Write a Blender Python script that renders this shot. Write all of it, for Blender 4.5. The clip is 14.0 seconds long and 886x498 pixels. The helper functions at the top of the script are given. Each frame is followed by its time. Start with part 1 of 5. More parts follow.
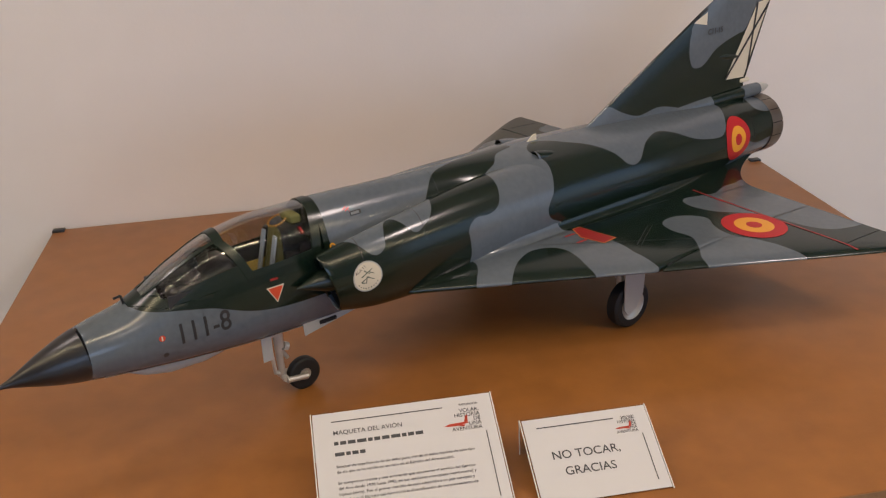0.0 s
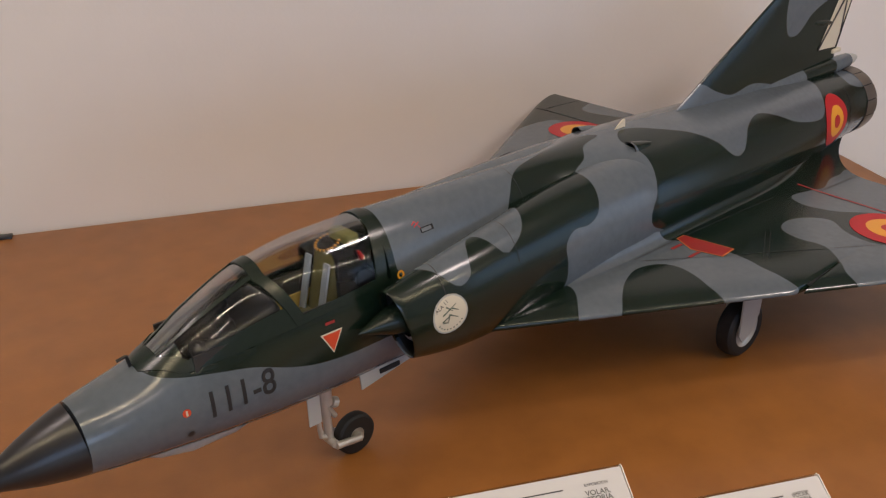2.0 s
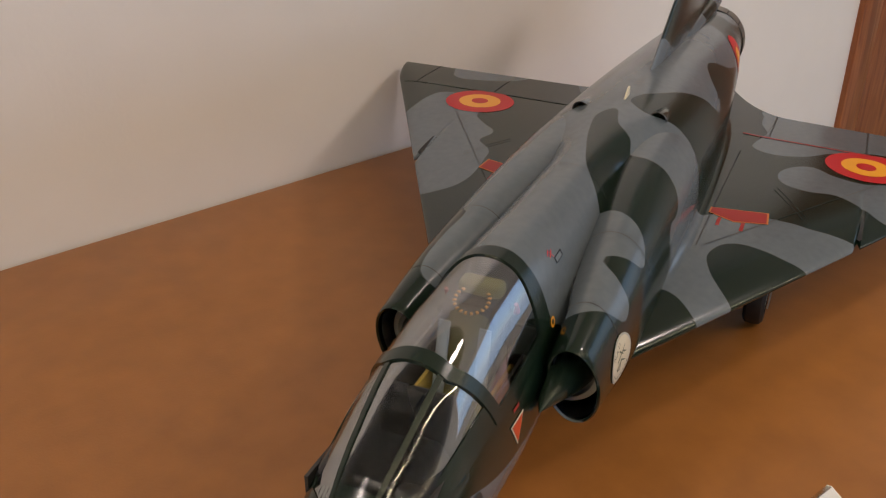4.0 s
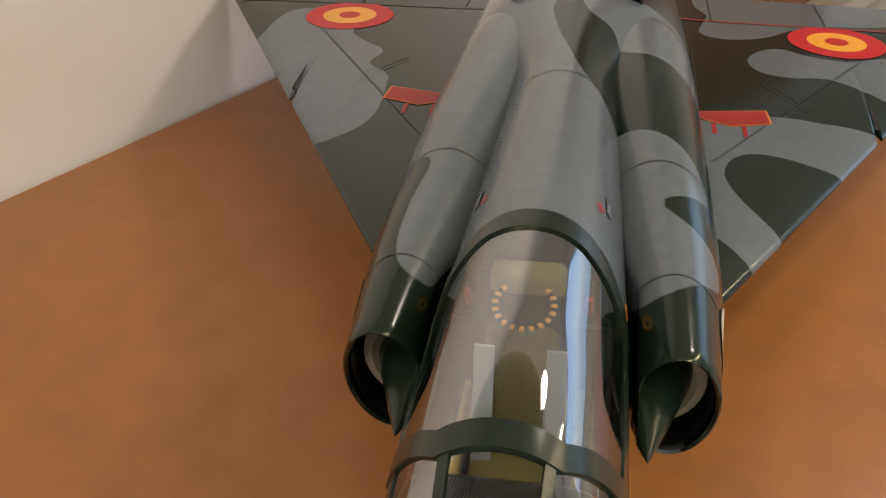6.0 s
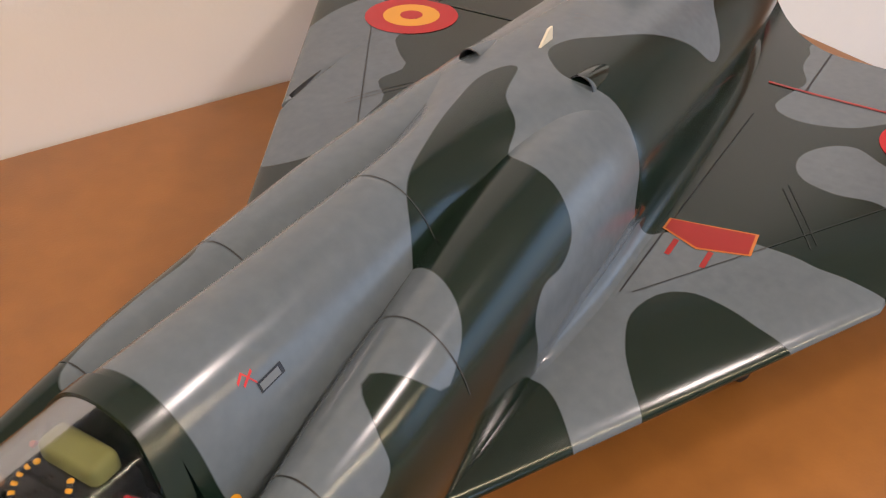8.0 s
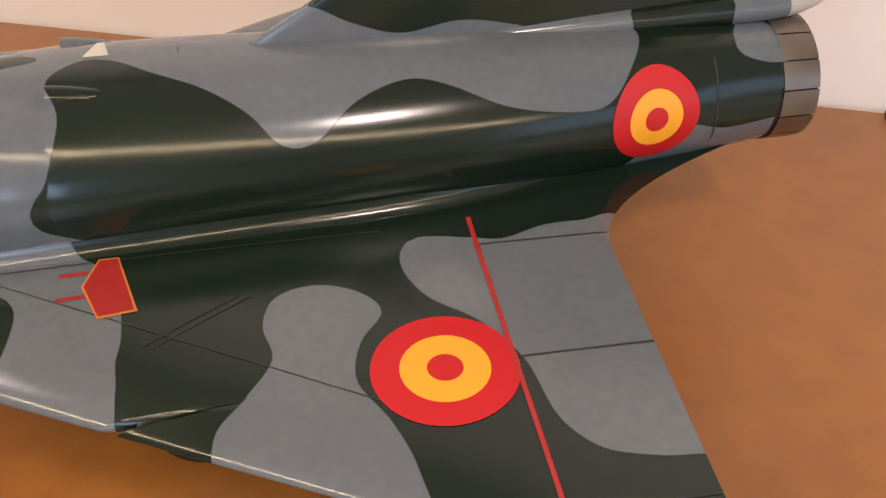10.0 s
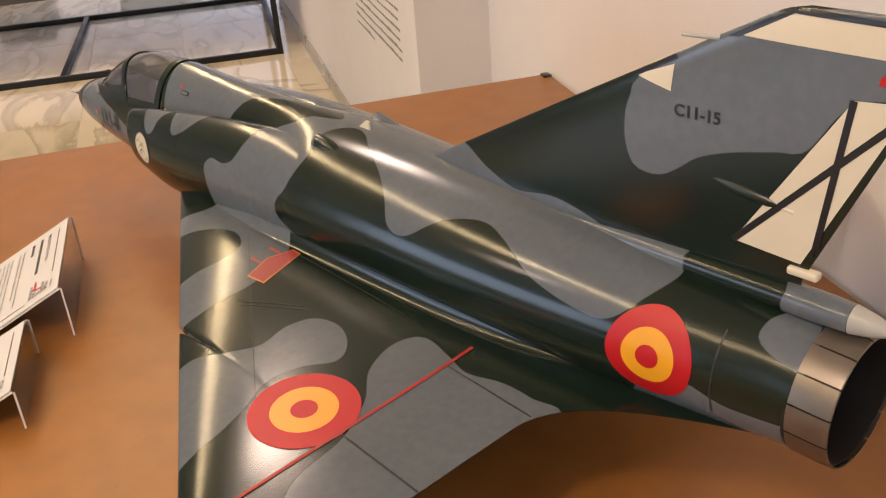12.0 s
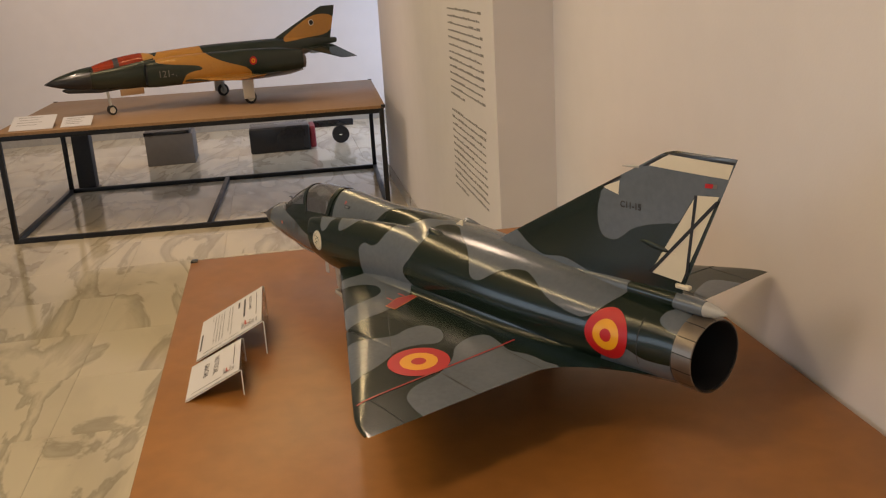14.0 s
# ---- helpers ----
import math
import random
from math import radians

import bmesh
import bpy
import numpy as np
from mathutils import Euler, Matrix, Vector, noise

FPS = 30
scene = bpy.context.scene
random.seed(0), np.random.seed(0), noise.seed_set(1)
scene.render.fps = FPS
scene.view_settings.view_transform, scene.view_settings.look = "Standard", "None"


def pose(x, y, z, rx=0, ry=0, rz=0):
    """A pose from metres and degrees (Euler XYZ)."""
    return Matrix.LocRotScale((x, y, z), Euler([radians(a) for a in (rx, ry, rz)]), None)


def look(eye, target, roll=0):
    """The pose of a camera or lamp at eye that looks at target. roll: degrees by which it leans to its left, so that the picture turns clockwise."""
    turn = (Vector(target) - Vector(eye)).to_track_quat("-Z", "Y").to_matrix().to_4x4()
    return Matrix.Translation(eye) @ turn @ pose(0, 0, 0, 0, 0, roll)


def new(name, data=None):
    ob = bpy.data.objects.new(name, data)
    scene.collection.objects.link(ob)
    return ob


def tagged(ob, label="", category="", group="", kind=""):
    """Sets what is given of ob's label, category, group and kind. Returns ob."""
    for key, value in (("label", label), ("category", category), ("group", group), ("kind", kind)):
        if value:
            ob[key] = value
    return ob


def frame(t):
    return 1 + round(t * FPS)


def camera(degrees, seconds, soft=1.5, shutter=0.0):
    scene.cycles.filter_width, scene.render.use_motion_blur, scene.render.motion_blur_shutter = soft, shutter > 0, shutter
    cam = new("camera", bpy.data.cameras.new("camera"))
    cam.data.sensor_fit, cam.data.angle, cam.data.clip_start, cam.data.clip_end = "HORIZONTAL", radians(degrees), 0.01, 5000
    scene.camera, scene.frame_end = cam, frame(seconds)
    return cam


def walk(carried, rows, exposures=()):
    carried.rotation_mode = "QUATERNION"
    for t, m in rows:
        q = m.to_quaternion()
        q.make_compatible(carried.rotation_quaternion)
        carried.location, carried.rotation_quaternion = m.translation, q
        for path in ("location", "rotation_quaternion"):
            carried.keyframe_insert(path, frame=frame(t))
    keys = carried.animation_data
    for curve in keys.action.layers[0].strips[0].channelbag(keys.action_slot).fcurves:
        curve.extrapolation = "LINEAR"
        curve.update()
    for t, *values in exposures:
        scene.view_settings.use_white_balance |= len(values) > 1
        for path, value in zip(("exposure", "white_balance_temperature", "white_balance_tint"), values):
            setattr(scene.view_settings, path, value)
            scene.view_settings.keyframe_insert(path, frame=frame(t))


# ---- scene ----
cam = camera(50.1, 14.0, soft=1.2)
PATH = [
    (0, (0.697, -2.537, 0.92), (0.96, -0.719, 0.131), -3.0),
    (0.5, (0.707, -2.536, 0.921), (0.969, -0.713, 0.14), -2.9),
    (1, (0.637, -2.436, 0.902), (0.939, -0.622, 0.114), -2.6),
    (1.5, (0.526, -2.276, 0.879), (0.898, -0.485, 0.069), -2.1),
    (2, (0.534, -2.11, 0.847), (0.935, -0.348, -0.008), -2.1),
    (2.5, (0.528, -1.944, 0.81), (0.999, -0.222, -0.091), -3.6),
    (2.7, (0.48, -1.859, 0.815), (1.023, -0.18, -0.126), -3.4),
    (4.8, (0.055, -1.497, 0.807), (1.328, -0.291, -0.154), -0.6),
    (5, (0.075, -1.468, 0.788), (1.357, -0.289, -0.196), -1.0),
    (5.5, (0.209, -1.359, 0.724), (1.502, -0.247, -0.32), -1.6),
    (6, (0.259, -1.228, 0.659), (1.591, -0.196, -0.418), -1.6),
    (6.5, (0.315, -1.177, 0.622), (1.663, -0.21, -0.494), -2.0),
    (7, (0.368, -1.2, 0.632), (1.618, -0.143, -0.517), -2.5),
    (7.5, (0.48, -1.385, 0.708), (1.528, -0.13, -0.444), -2.3),
    (8, (0.653, -1.378, 0.728), (1.469, -0.003, -0.473), -1.3),
    (8.5, (0.864, -1.387, 0.714), (1.379, 0.095, -0.526), -2.6),
    (9, (1.15, -1.521, 0.752), (1.374, 0.032, -0.489), -3.0),
    (11.5, (2.327, -1.078, 0.757), (0.795, -0.329, -0.288), -3.8),
    (12, (2.433, -0.949, 0.827), (0.714, -0.521, -0.102), -4.5),
    (12.5, (2.731, -0.986, 0.898), (0.916, -0.672, 0.119), -3.8),
    (13, (2.96, -1.135, 0.926), (1.105, -0.803, 0.255), -2.6),
    (13.5, (3.202, -1.132, 0.959), (1.322, -0.819, 0.354), -2.6),
    (14, (3.324, -1.124, 0.96), (1.433, -0.821, 0.383), -3.4),
]
walk(cam, [(t, look(eye, aim, roll)) for t, eye, aim, roll in PATH],
     exposures=((0.0, -0.38, 5850, 20), (2.5, -0.40, 5800, 20), (5.0, -0.17, 6050, 14), (6.5, 0.20, 5950, 13), (7.5, 0.29, 5900, 17), (9.0, 0.42, 6000, 23), (11.5, 0.31, 6650, 24), (12.5, -0.13, 6900, 20), (14.0, -0.57, 7350, 18)))

# ---- world and lights ----
FLOOR, CEIL, SOUTH_Y = -0.8, 2.2, -7.6
world = bpy.data.worlds.new("world")
scene.world = world
world.use_nodes = True
wn = world.node_tree.nodes
sky = wn.new("ShaderNodeTexSky")
sky.sky_type, sky.sun_disc = "NISHITA", False
sky.sun_elevation, sky.sun_rotation = radians(35), radians(20)
wn["Background"].inputs["Strength"].default_value = 0.12
world.node_tree.links.new(sky.outputs[0], wn["Background"].inputs["Color"])
scene.view_settings.exposure = 0.0


def lamp(name, kind, where, target, power, color, size=0.1, size_y=0.1, angle=90, blend=0.5):
    data = bpy.data.lights.new(name, kind)
    data.energy, data.color = power, color
    if kind == "AREA":
        data.shape, data.size, data.size_y = "RECTANGLE", size, size_y
    if kind == "SPOT":
        data.spot_size, data.spot_blend, data.shadow_soft_size = radians(angle), blend, size
    ob = new(name, data)
    ob.matrix_world = look(where, target)
    return ob


WARM = (1.0, 0.83, 0.66)
for lx, ly, tx, ty, tz, power in ((-0.5, -1.0, 1.2, -0.5, 0.0, 34), (2.5, -1.8, 1.8, -0.15, 0.3, 70), (1.2, -3.4, 1.2, -0.5, 0.0, 12)):
    lamp("spot_lamp", "SPOT", (lx, ly, CEIL - 0.14), (tx, ty, tz), power, WARM, 0.15, angle=95, blend=0.7)
LED_LONG = 9.3
LED_AT = pose(1.45, -2.62, CEIL - 0.09, 0, 0, -17.5)
led = lamp("led_line_lamp", "AREA", (1.45, -2.62, CEIL - 0.09), (1.45, -2.62, 0), 105, (1.0, 0.80, 0.44), LED_LONG, 0.07)
led.matrix_world = LED_AT
# two added fills that brighten the second table and the west wall
lamp("far_fill_lamp", "SPOT", (-3.0, -2.6, CEIL - 0.14), (-4.8, -1.6, 0.0), 130, WARM, 0.04, angle=120, blend=0.7)
lamp("wall_fill_lamp", "SPOT", (-5.8, -3.4, CEIL - 0.14), (-8.2, -2.4, 0.3), 130, WARM, 0.04, angle=120, blend=0.7)
lamp("window_daylight", "AREA", (-6.7, 0.9, 0.5), (-6.7, -2.5, -0.4), 60, (0.45, 0.65, 1.0), 2.4, 2.2)
lamp("south_daylight", "AREA", (1.2, SOUTH_Y - 0.05, 0.8), (1.2, 0, 0.4), 60, (0.55, 0.75, 1.0), 3.4, 1.7)
lamp("east_daylight", "AREA", (6.25, -3.1, 0.75), (0, -3.1, 0.75), 17, (0.6, 0.78, 1.0), 3.2, 2.0)

# ---- materials ----
def nodes_of(name):
    m = bpy.data.materials.new(name)
    m.use_nodes = True
    nt = m.node_tree
    return m, nt, nt.nodes["Principled BSDF"]


def plain(name, color, rough=0.5, metal=0.0, var=0.12, scale=30.0, bump=0.0, bump_scale=200.0, coat=0.0, spread=0.08):
    """A surface with variation at two scales in tone and roughness, and a fine relief."""
    m, nt, b = nodes_of(name)
    n, l = nt.nodes, nt.links
    tc = n.new("ShaderNodeTexCoord")
    big, fine = n.new("ShaderNodeTexNoise"), n.new("ShaderNodeTexNoise")
    big.inputs["Scale"].default_value, big.inputs["Detail"].default_value = scale * 0.1, 4
    fine.inputs["Scale"].default_value, fine.inputs["Detail"].default_value = scale, 5
    l.new(tc.outputs["Object"], big.inputs["Vector"]), l.new(tc.outputs["Object"], fine.inputs["Vector"])
    mix = n.new("ShaderNodeMath")
    mix.operation = "ADD"
    l.new(big.outputs["Fac"], mix.inputs[0]), l.new(fine.outputs["Fac"], mix.inputs[1])
    rng = n.new("ShaderNodeMapRange")
    rng.inputs["From Min"].default_value, rng.inputs["From Max"].default_value = 0.6, 1.4
    rng.inputs["To Min"].default_value, rng.inputs["To Max"].default_value = 1 - var, 1 + var
    l.new(mix.outputs[0], rng.inputs["Value"])
    mul = n.new("ShaderNodeVectorMath")
    mul.operation = "SCALE"
    mul.inputs[0].default_value = color[:3]
    l.new(rng.outputs[0], mul.inputs["Scale"])
    l.new(mul.outputs[0], b.inputs["Base Color"])
    rr = n.new("ShaderNodeMapRange")
    rr.inputs["From Min"].default_value, rr.inputs["From Max"].default_value = 0.3, 0.7
    rr.inputs["To Min"].default_value, rr.inputs["To Max"].default_value = max(0.02, rough - spread), min(1, rough + spread)
    l.new(big.outputs["Fac"], rr.inputs["Value"]), l.new(rr.outputs[0], b.inputs["Roughness"])
    b.inputs["Metallic"].default_value = metal
    b.inputs["Coat Weight"].default_value = coat
    if bump:
        t2, bp = n.new("ShaderNodeTexNoise"), n.new("ShaderNodeBump")
        t2.inputs["Scale"].default_value, t2.inputs["Detail"].default_value = bump_scale, 6
        l.new(tc.outputs["Object"], t2.inputs["Vector"])
        bp.inputs["Strength"].default_value, bp.inputs["Distance"].default_value = bump, 0.002
        l.new(t2.outputs["Fac"], bp.inputs["Height"]), l.new(bp.outputs[0], b.inputs["Normal"])
    return m


def glass(name, tint=(1, 1, 1), rough=0.02):
    m, nt, b = nodes_of(name)
    b.inputs["Base Color"].default_value = (*tint, 1)
    b.inputs["Transmission Weight"].default_value = 1
    b.inputs["Roughness"].default_value, b.inputs["IOR"].default_value = rough, 1.45
    return m


def thin_glass(name, tint=(1, 1, 1)):
    """A thin sheet: what lies behind shows straight, and the face mirrors by its angle."""
    m, nt, b = nodes_of(name)
    n, l = nt.nodes, nt.links
    tr, gl, fr, mx = n.new("ShaderNodeBsdfTransparent"), n.new("ShaderNodeBsdfGlossy"), n.new("ShaderNodeFresnel"), n.new("ShaderNodeMixShader")
    tr.inputs["Color"].default_value = (*tint, 1)
    gl.inputs["Roughness"].default_value, fr.inputs["IOR"].default_value = 0.03, 1.47
    half = n.new("ShaderNodeMath")
    half.operation = "MULTIPLY"
    half.inputs[1].default_value = 0.42
    l.new(fr.outputs[0], half.inputs[0]), l.new(half.outputs[0], mx.inputs["Fac"]), l.new(tr.outputs[0], mx.inputs[1]), l.new(gl.outputs[0], mx.inputs[2])
    l.new(mx.outputs[0], n["Material Output"].inputs["Surface"])
    return m


GREY, GREEN = (0.110, 0.131, 0.155), (0.006, 0.0145, 0.0092)


def camo_paint(name, green, grey):
    """Two-tone camouflage: the attribute 'camo' is the distance from the colour edge, negative in the green."""
    m, nt, b = nodes_of(name)
    n, l = nt.nodes, nt.links
    at, tc = n.new("ShaderNodeAttribute"), n.new("ShaderNodeTexCoord")
    at.attribute_name = "camo"
    edge = n.new("ShaderNodeMapRange")
    edge.inputs["From Min"].default_value, edge.inputs["From Max"].default_value = -0.0006, 0.0006
    l.new(at.outputs["Fac"], edge.inputs["Value"])
    big, fine = n.new("ShaderNodeTexNoise"), n.new("ShaderNodeTexNoise")
    big.inputs["Scale"].default_value, fine.inputs["Scale"].default_value = 7, 90
    big.inputs["Detail"].default_value = fine.inputs["Detail"].default_value = 5
    for t in (big, fine):
        l.new(tc.outputs["Object"], t.inputs["Vector"])
    mix = n.new("ShaderNodeMix")
    mix.data_type = "RGBA"
    mix.inputs["A"].default_value, mix.inputs["B"].default_value = (*green, 1), (*grey, 1)
    l.new(edge.outputs[0], mix.inputs["Factor"])
    add = n.new("ShaderNodeMath")
    add.operation = "ADD"
    l.new(big.outputs["Fac"], add.inputs[0]), l.new(fine.outputs["Fac"], add.inputs[1])
    rng = n.new("ShaderNodeMapRange")
    rng.inputs["From Min"].default_value, rng.inputs["From Max"].default_value = 0.6, 1.4
    rng.inputs["To Min"].default_value, rng.inputs["To Max"].default_value = 0.88, 1.12
    l.new(add.outputs[0], rng.inputs["Value"])
    sc = n.new("ShaderNodeVectorMath")
    sc.operation = "SCALE"
    l.new(mix.outputs["Result"], sc.inputs[0]), l.new(rng.outputs[0], sc.inputs["Scale"])
    l.new(sc.outputs[0], b.inputs["Base Color"])
    rr = n.new("ShaderNodeMapRange")
    rr.inputs["From Min"].default_value, rr.inputs["From Max"].default_value = 0.3, 0.7
    rr.inputs["To Min"].default_value, rr.inputs["To Max"].default_value = 0.15, 0.21
    b.inputs["Specular IOR Level"].default_value = 0.5
    l.new(big.outputs["Fac"], rr.inputs["Value"]), l.new(rr.outputs[0], b.inputs["Roughness"])
    bp = n.new("ShaderNodeBump")
    bp.inputs["Strength"].default_value, bp.inputs["Distance"].default_value = 0.06, 0.001
    l.new(fine.outputs["Fac"], bp.inputs["Height"]), l.new(bp.outputs[0], b.inputs["Normal"])
    return m


def marble():
    """Veined pale marble."""
    m, nt, b = nodes_of("veined_marble")
    n, l = nt.nodes, nt.links
    tc, oi = n.new("ShaderNodeNewGeometry"), n.new("ShaderNodeObjectInfo")
    off = n.new("ShaderNodeVectorMath")
    off.operation = "MULTIPLY_ADD"
    off.inputs[1].default_value = (1, 1, 1)
    sh = n.new("ShaderNodeVectorMath")
    sh.operation = "SCALE"
    sh.inputs[0].default_value = (0.35, 0.25, 0.2)
    l.new(oi.outputs["Random"], sh.inputs["Scale"])
    l.new(tc.outputs["Position"], off.inputs[0]), l.new(sh.outputs[0], off.inputs[2])
    st = n.new("ShaderNodeMapping")
    st.inputs["Scale"].default_value, st.inputs["Rotation"].default_value = (0.7, 2.2, 1.0), (0, 0, 0.9)
    l.new(off.outputs[0], st.inputs["Vector"])
    a, v = n.new("ShaderNodeTexNoise"), n.new("ShaderNodeTexNoise")
    a.inputs["Scale"].default_value, a.inputs["Detail"].default_value, a.inputs["Distortion"].default_value = 1.3, 6, 0.6
    v.inputs["Scale"].default_value, v.inputs["Detail"].default_value, v.inputs["Distortion"].default_value = 0.8, 12, 1.6
    l.new(st.outputs[0], a.inputs["Vector"]), l.new(st.outputs[0], v.inputs["Vector"])
    r1, r2 = n.new("ShaderNodeValToRGB"), n.new("ShaderNodeValToRGB")
    r1.color_ramp.elements[0].position, r1.color_ramp.elements[0].color = 0.28, (0.56, 0.49, 0.37, 1)
    r1.color_ramp.elements[1].position, r1.color_ramp.elements[1].color = 0.52, (0.72, 0.64, 0.48, 1)
    r2.color_ramp.elements[0].position, r2.color_ramp.elements[0].color = 0.42, (1, 1, 1, 1)
    r2.color_ramp.elements[1].position, r2.color_ramp.elements[1].color = 0.52, (1, 1, 1, 1)
    e = r2.color_ramp.elements.new(0.5)
    e.color = (0.36, 0.33, 0.30, 1)
    l.new(a.outputs["Fac"], r1.inputs[0]), l.new(v.outputs["Fac"], r2.inputs[0])
    mul = n.new("ShaderNodeMix")
    mul.data_type, mul.blend_type = "RGBA", "MULTIPLY"
    mul.inputs["Factor"].default_value = 0.5
    l.new(r1.outputs[0], mul.inputs["A"]), l.new(r2.outputs[0], mul.inputs["B"])
    l.new(mul.outputs["Result"], b.inputs["Base Color"])
    b.inputs["Roughness"].default_value = 0.09
    return m


def wood(name, dark, light, rough, scale=1.0):
    m, nt, b = nodes_of(name)
    n, l = nt.nodes, nt.links
    tc, mp = n.new("ShaderNodeTexCoord"), n.new("ShaderNodeMapping")
    mp.inputs["Scale"].default_value = (14 * scale, 14 * scale, 1.2 * scale)
    l.new(tc.outputs["Object"], mp.inputs["Vector"])
    a = n.new("ShaderNodeTexNoise")
    a.inputs["Scale"].default_value, a.inputs["Detail"].default_value, a.inputs["Distortion"].default_value = 2.2, 8, 1.5
    l.new(mp.outputs[0], a.inputs["Vector"])
    r = n.new("ShaderNodeValToRGB")
    r.color_ramp.elements[0].position, r.color_ramp.elements[0].color = 0.35, (*dark, 1)
    r.color_ramp.elements[1].position, r.color_ramp.elements[1].color = 0.65, (*light, 1)
    l.new(a.outputs["Fac"], r.inputs[0]), l.new(r.outputs[0], b.inputs["Base Color"])
    b.inputs["Roughness"].default_value = rough
    return m


CAMO = camo_paint("camouflage_paint", GREEN, GREY)
TANCAMO = camo_paint("tan_camouflage_paint", (0.022, 0.030, 0.022), (0.42, 0.20, 0.045))
WALL = plain("white_wall_paint", (0.775, 0.745, 0.74), 0.75, var=0.03, scale=6, bump=0.15, bump_scale=120)
CEILING = plain("white_ceiling_paint", (0.8, 0.78, 0.75), 0.85, var=0.03, scale=6, bump=0.1)
BOARD = plain("brown_board", (0.305, 0.122, 0.027), 0.38, var=0.20, scale=16, bump=0.12, bump_scale=260)
BOARD_EDGE = plain("raw_board_edge", (0.27, 0.15, 0.07), 0.8, var=0.25, scale=60, bump=0.4)
STEEL = plain("black_steel", (0.012, 0.012, 0.013), 0.45, metal=0.3, var=0.2, scale=40)
MARBLE = marble()
GROUT = plain("grey_grout", (0.46, 0.40, 0.30), 0.8, scale=80)
BLACK = plain("black_paint", (0.012, 0.012, 0.014), 0.28, var=0.15, scale=20)
RADOME = plain("black_radome_paint", (0.018, 0.018, 0.02), 0.3, var=0.2, scale=12)
DARKGREEN = plain("dark_green_paint", (0.009, 0.018, 0.012), 0.25, var=0.15, scale=20)
PALEGREY = plain("pale_grey_paint", (0.42, 0.42, 0.40), 0.4, var=0.1, scale=20)
SILVER = plain("aluminium_paint", (0.55, 0.53, 0.48), 0.35, metal=0.5, var=0.15, scale=40)
RUBBER = plain("black_rubber", (0.010, 0.010, 0.010), 0.6, var=0.2, scale=60)
RED = plain("red_paint", (0.48, 0.007, 0.010), 0.38, var=0.06, scale=20)
PANELRED = plain("walkway_red_paint", (0.30, 0.016, 0.013), 0.4, var=0.12, scale=30)
PANELEDGE = plain("faded_orange_paint", (0.52, 0.17, 0.03), 0.4, var=0.12, scale=30)
YELLOW = plain("yellow_paint", (0.80, 0.36, 0.015), 0.32, var=0.05, scale=20)
ORANGE = plain("orange_paint", (0.60, 0.065, 0.016), 0.35, var=0.05, scale=20)
CREAM = plain("cream_paint", (0.68, 0.62, 0.49), 0.4, var=0.05, scale=20)
WHITE = plain("white_paint", (0.75, 0.72, 0.66), 0.4, var=0.05, scale=20)
INK = plain("black_ink", (0.02, 0.02, 0.022), 0.5, var=0.05, scale=20)
METAL = plain("burnt_metal", (0.21, 0.18, 0.15), 0.38, metal=0.8, var=0.25, scale=25)
DARKMETAL = plain("near_black_metal", (0.02, 0.018, 0.018), 0.7, metal=0.3, var=0.3, scale=25)
OLIVE = plain("olive_cushion", (0.11, 0.10, 0.025), 0.7, var=0.2, scale=40, bump=0.3)
STRAP = plain("blue_grey_webbing", (0.30, 0.34, 0.42), 0.7, var=0.15, scale=90, bump=0.3)
COCKPIT = plain("dark_cockpit", (0.03, 0.03, 0.032), 0.6, var=0.2, scale=40)
PAPER = plain("white_card", (0.64, 0.63, 0.64), 0.55, var=0.02, scale=10)
CANOPY = thin_glass("clear_canopy", (0.93, 0.94, 0.93))
ACRYLIC = thin_glass("clear_acrylic", (0.95, 0.96, 0.96))
DOORWOOD = wood("varnished_wood", (0.20, 0.052, 0.014), (0.36, 0.12, 0.035), 0.3)
TABLEWOOD = plain("tan_board", (0.34, 0.20, 0.10), 0.5, var=0.1, scale=14)
TAN = plain("tan_paint", (0.42, 0.22, 0.055), 0.4, var=0.08, scale=20)
GREYBOX = plain("grey_box_paint", (0.16, 0.15, 0.14), 0.6, var=0.1, scale=20)


# ---- building tools ----
def part(name, data, material, parent=None, label="", smooth=True, kind=""):
    """Links a bmesh, or (vertices, faces), as one mesh object, under a thing or a part."""
    me = bpy.data.meshes.new(name)
    if isinstance(data, tuple):
        me.from_pydata([tuple(map(float, v)) for v in data[0]], [], data[1])
    else:
        data.to_mesh(me)
        data.free()
    me.materials.append(material)
    if smooth:
        me.polygons.foreach_set("use_smooth", [True] * len(me.polygons))
        me.set_sharp_from_angle(angle=radians(35))
    ob = new(name, me)
    ob.parent = parent
    if label:
        ob["label"] = label
    if kind:
        ob["kind"] = kind
    return ob


def thing(name, label, category, m=None, group="", kind=""):
    ob = new(name)
    ob.empty_display_size = 0.05
    if m is not None:
        ob.matrix_world = m
    return tagged(ob, label, category, group, kind)


def box_bm(x0, y0, z0, x1, y1, z1, bevel=0.0, seg=2):
    bm = bmesh.new()
    bmesh.ops.create_cube(bm, size=1)
    for v in bm.verts:
        v.co = Vector(((x0 + x1) / 2 + v.co.x * (x1 - x0), (y0 + y1) / 2 + v.co.y * (y1 - y0), (z0 + z1) / 2 + v.co.z * (z1 - z0)))
    if bevel:
        bmesh.ops.bevel(bm, geom=bm.edges[:], offset=bevel, segments=seg, affect="EDGES", profile=0.5)
    return bm


def join(*bms):
    out = bmesh.new()
    for b in bms:
        me = bpy.data.meshes.new("tmp")
        b.to_mesh(me)
        b.free()
        out.from_mesh(me)
        bpy.data.meshes.remove(me)
    return out


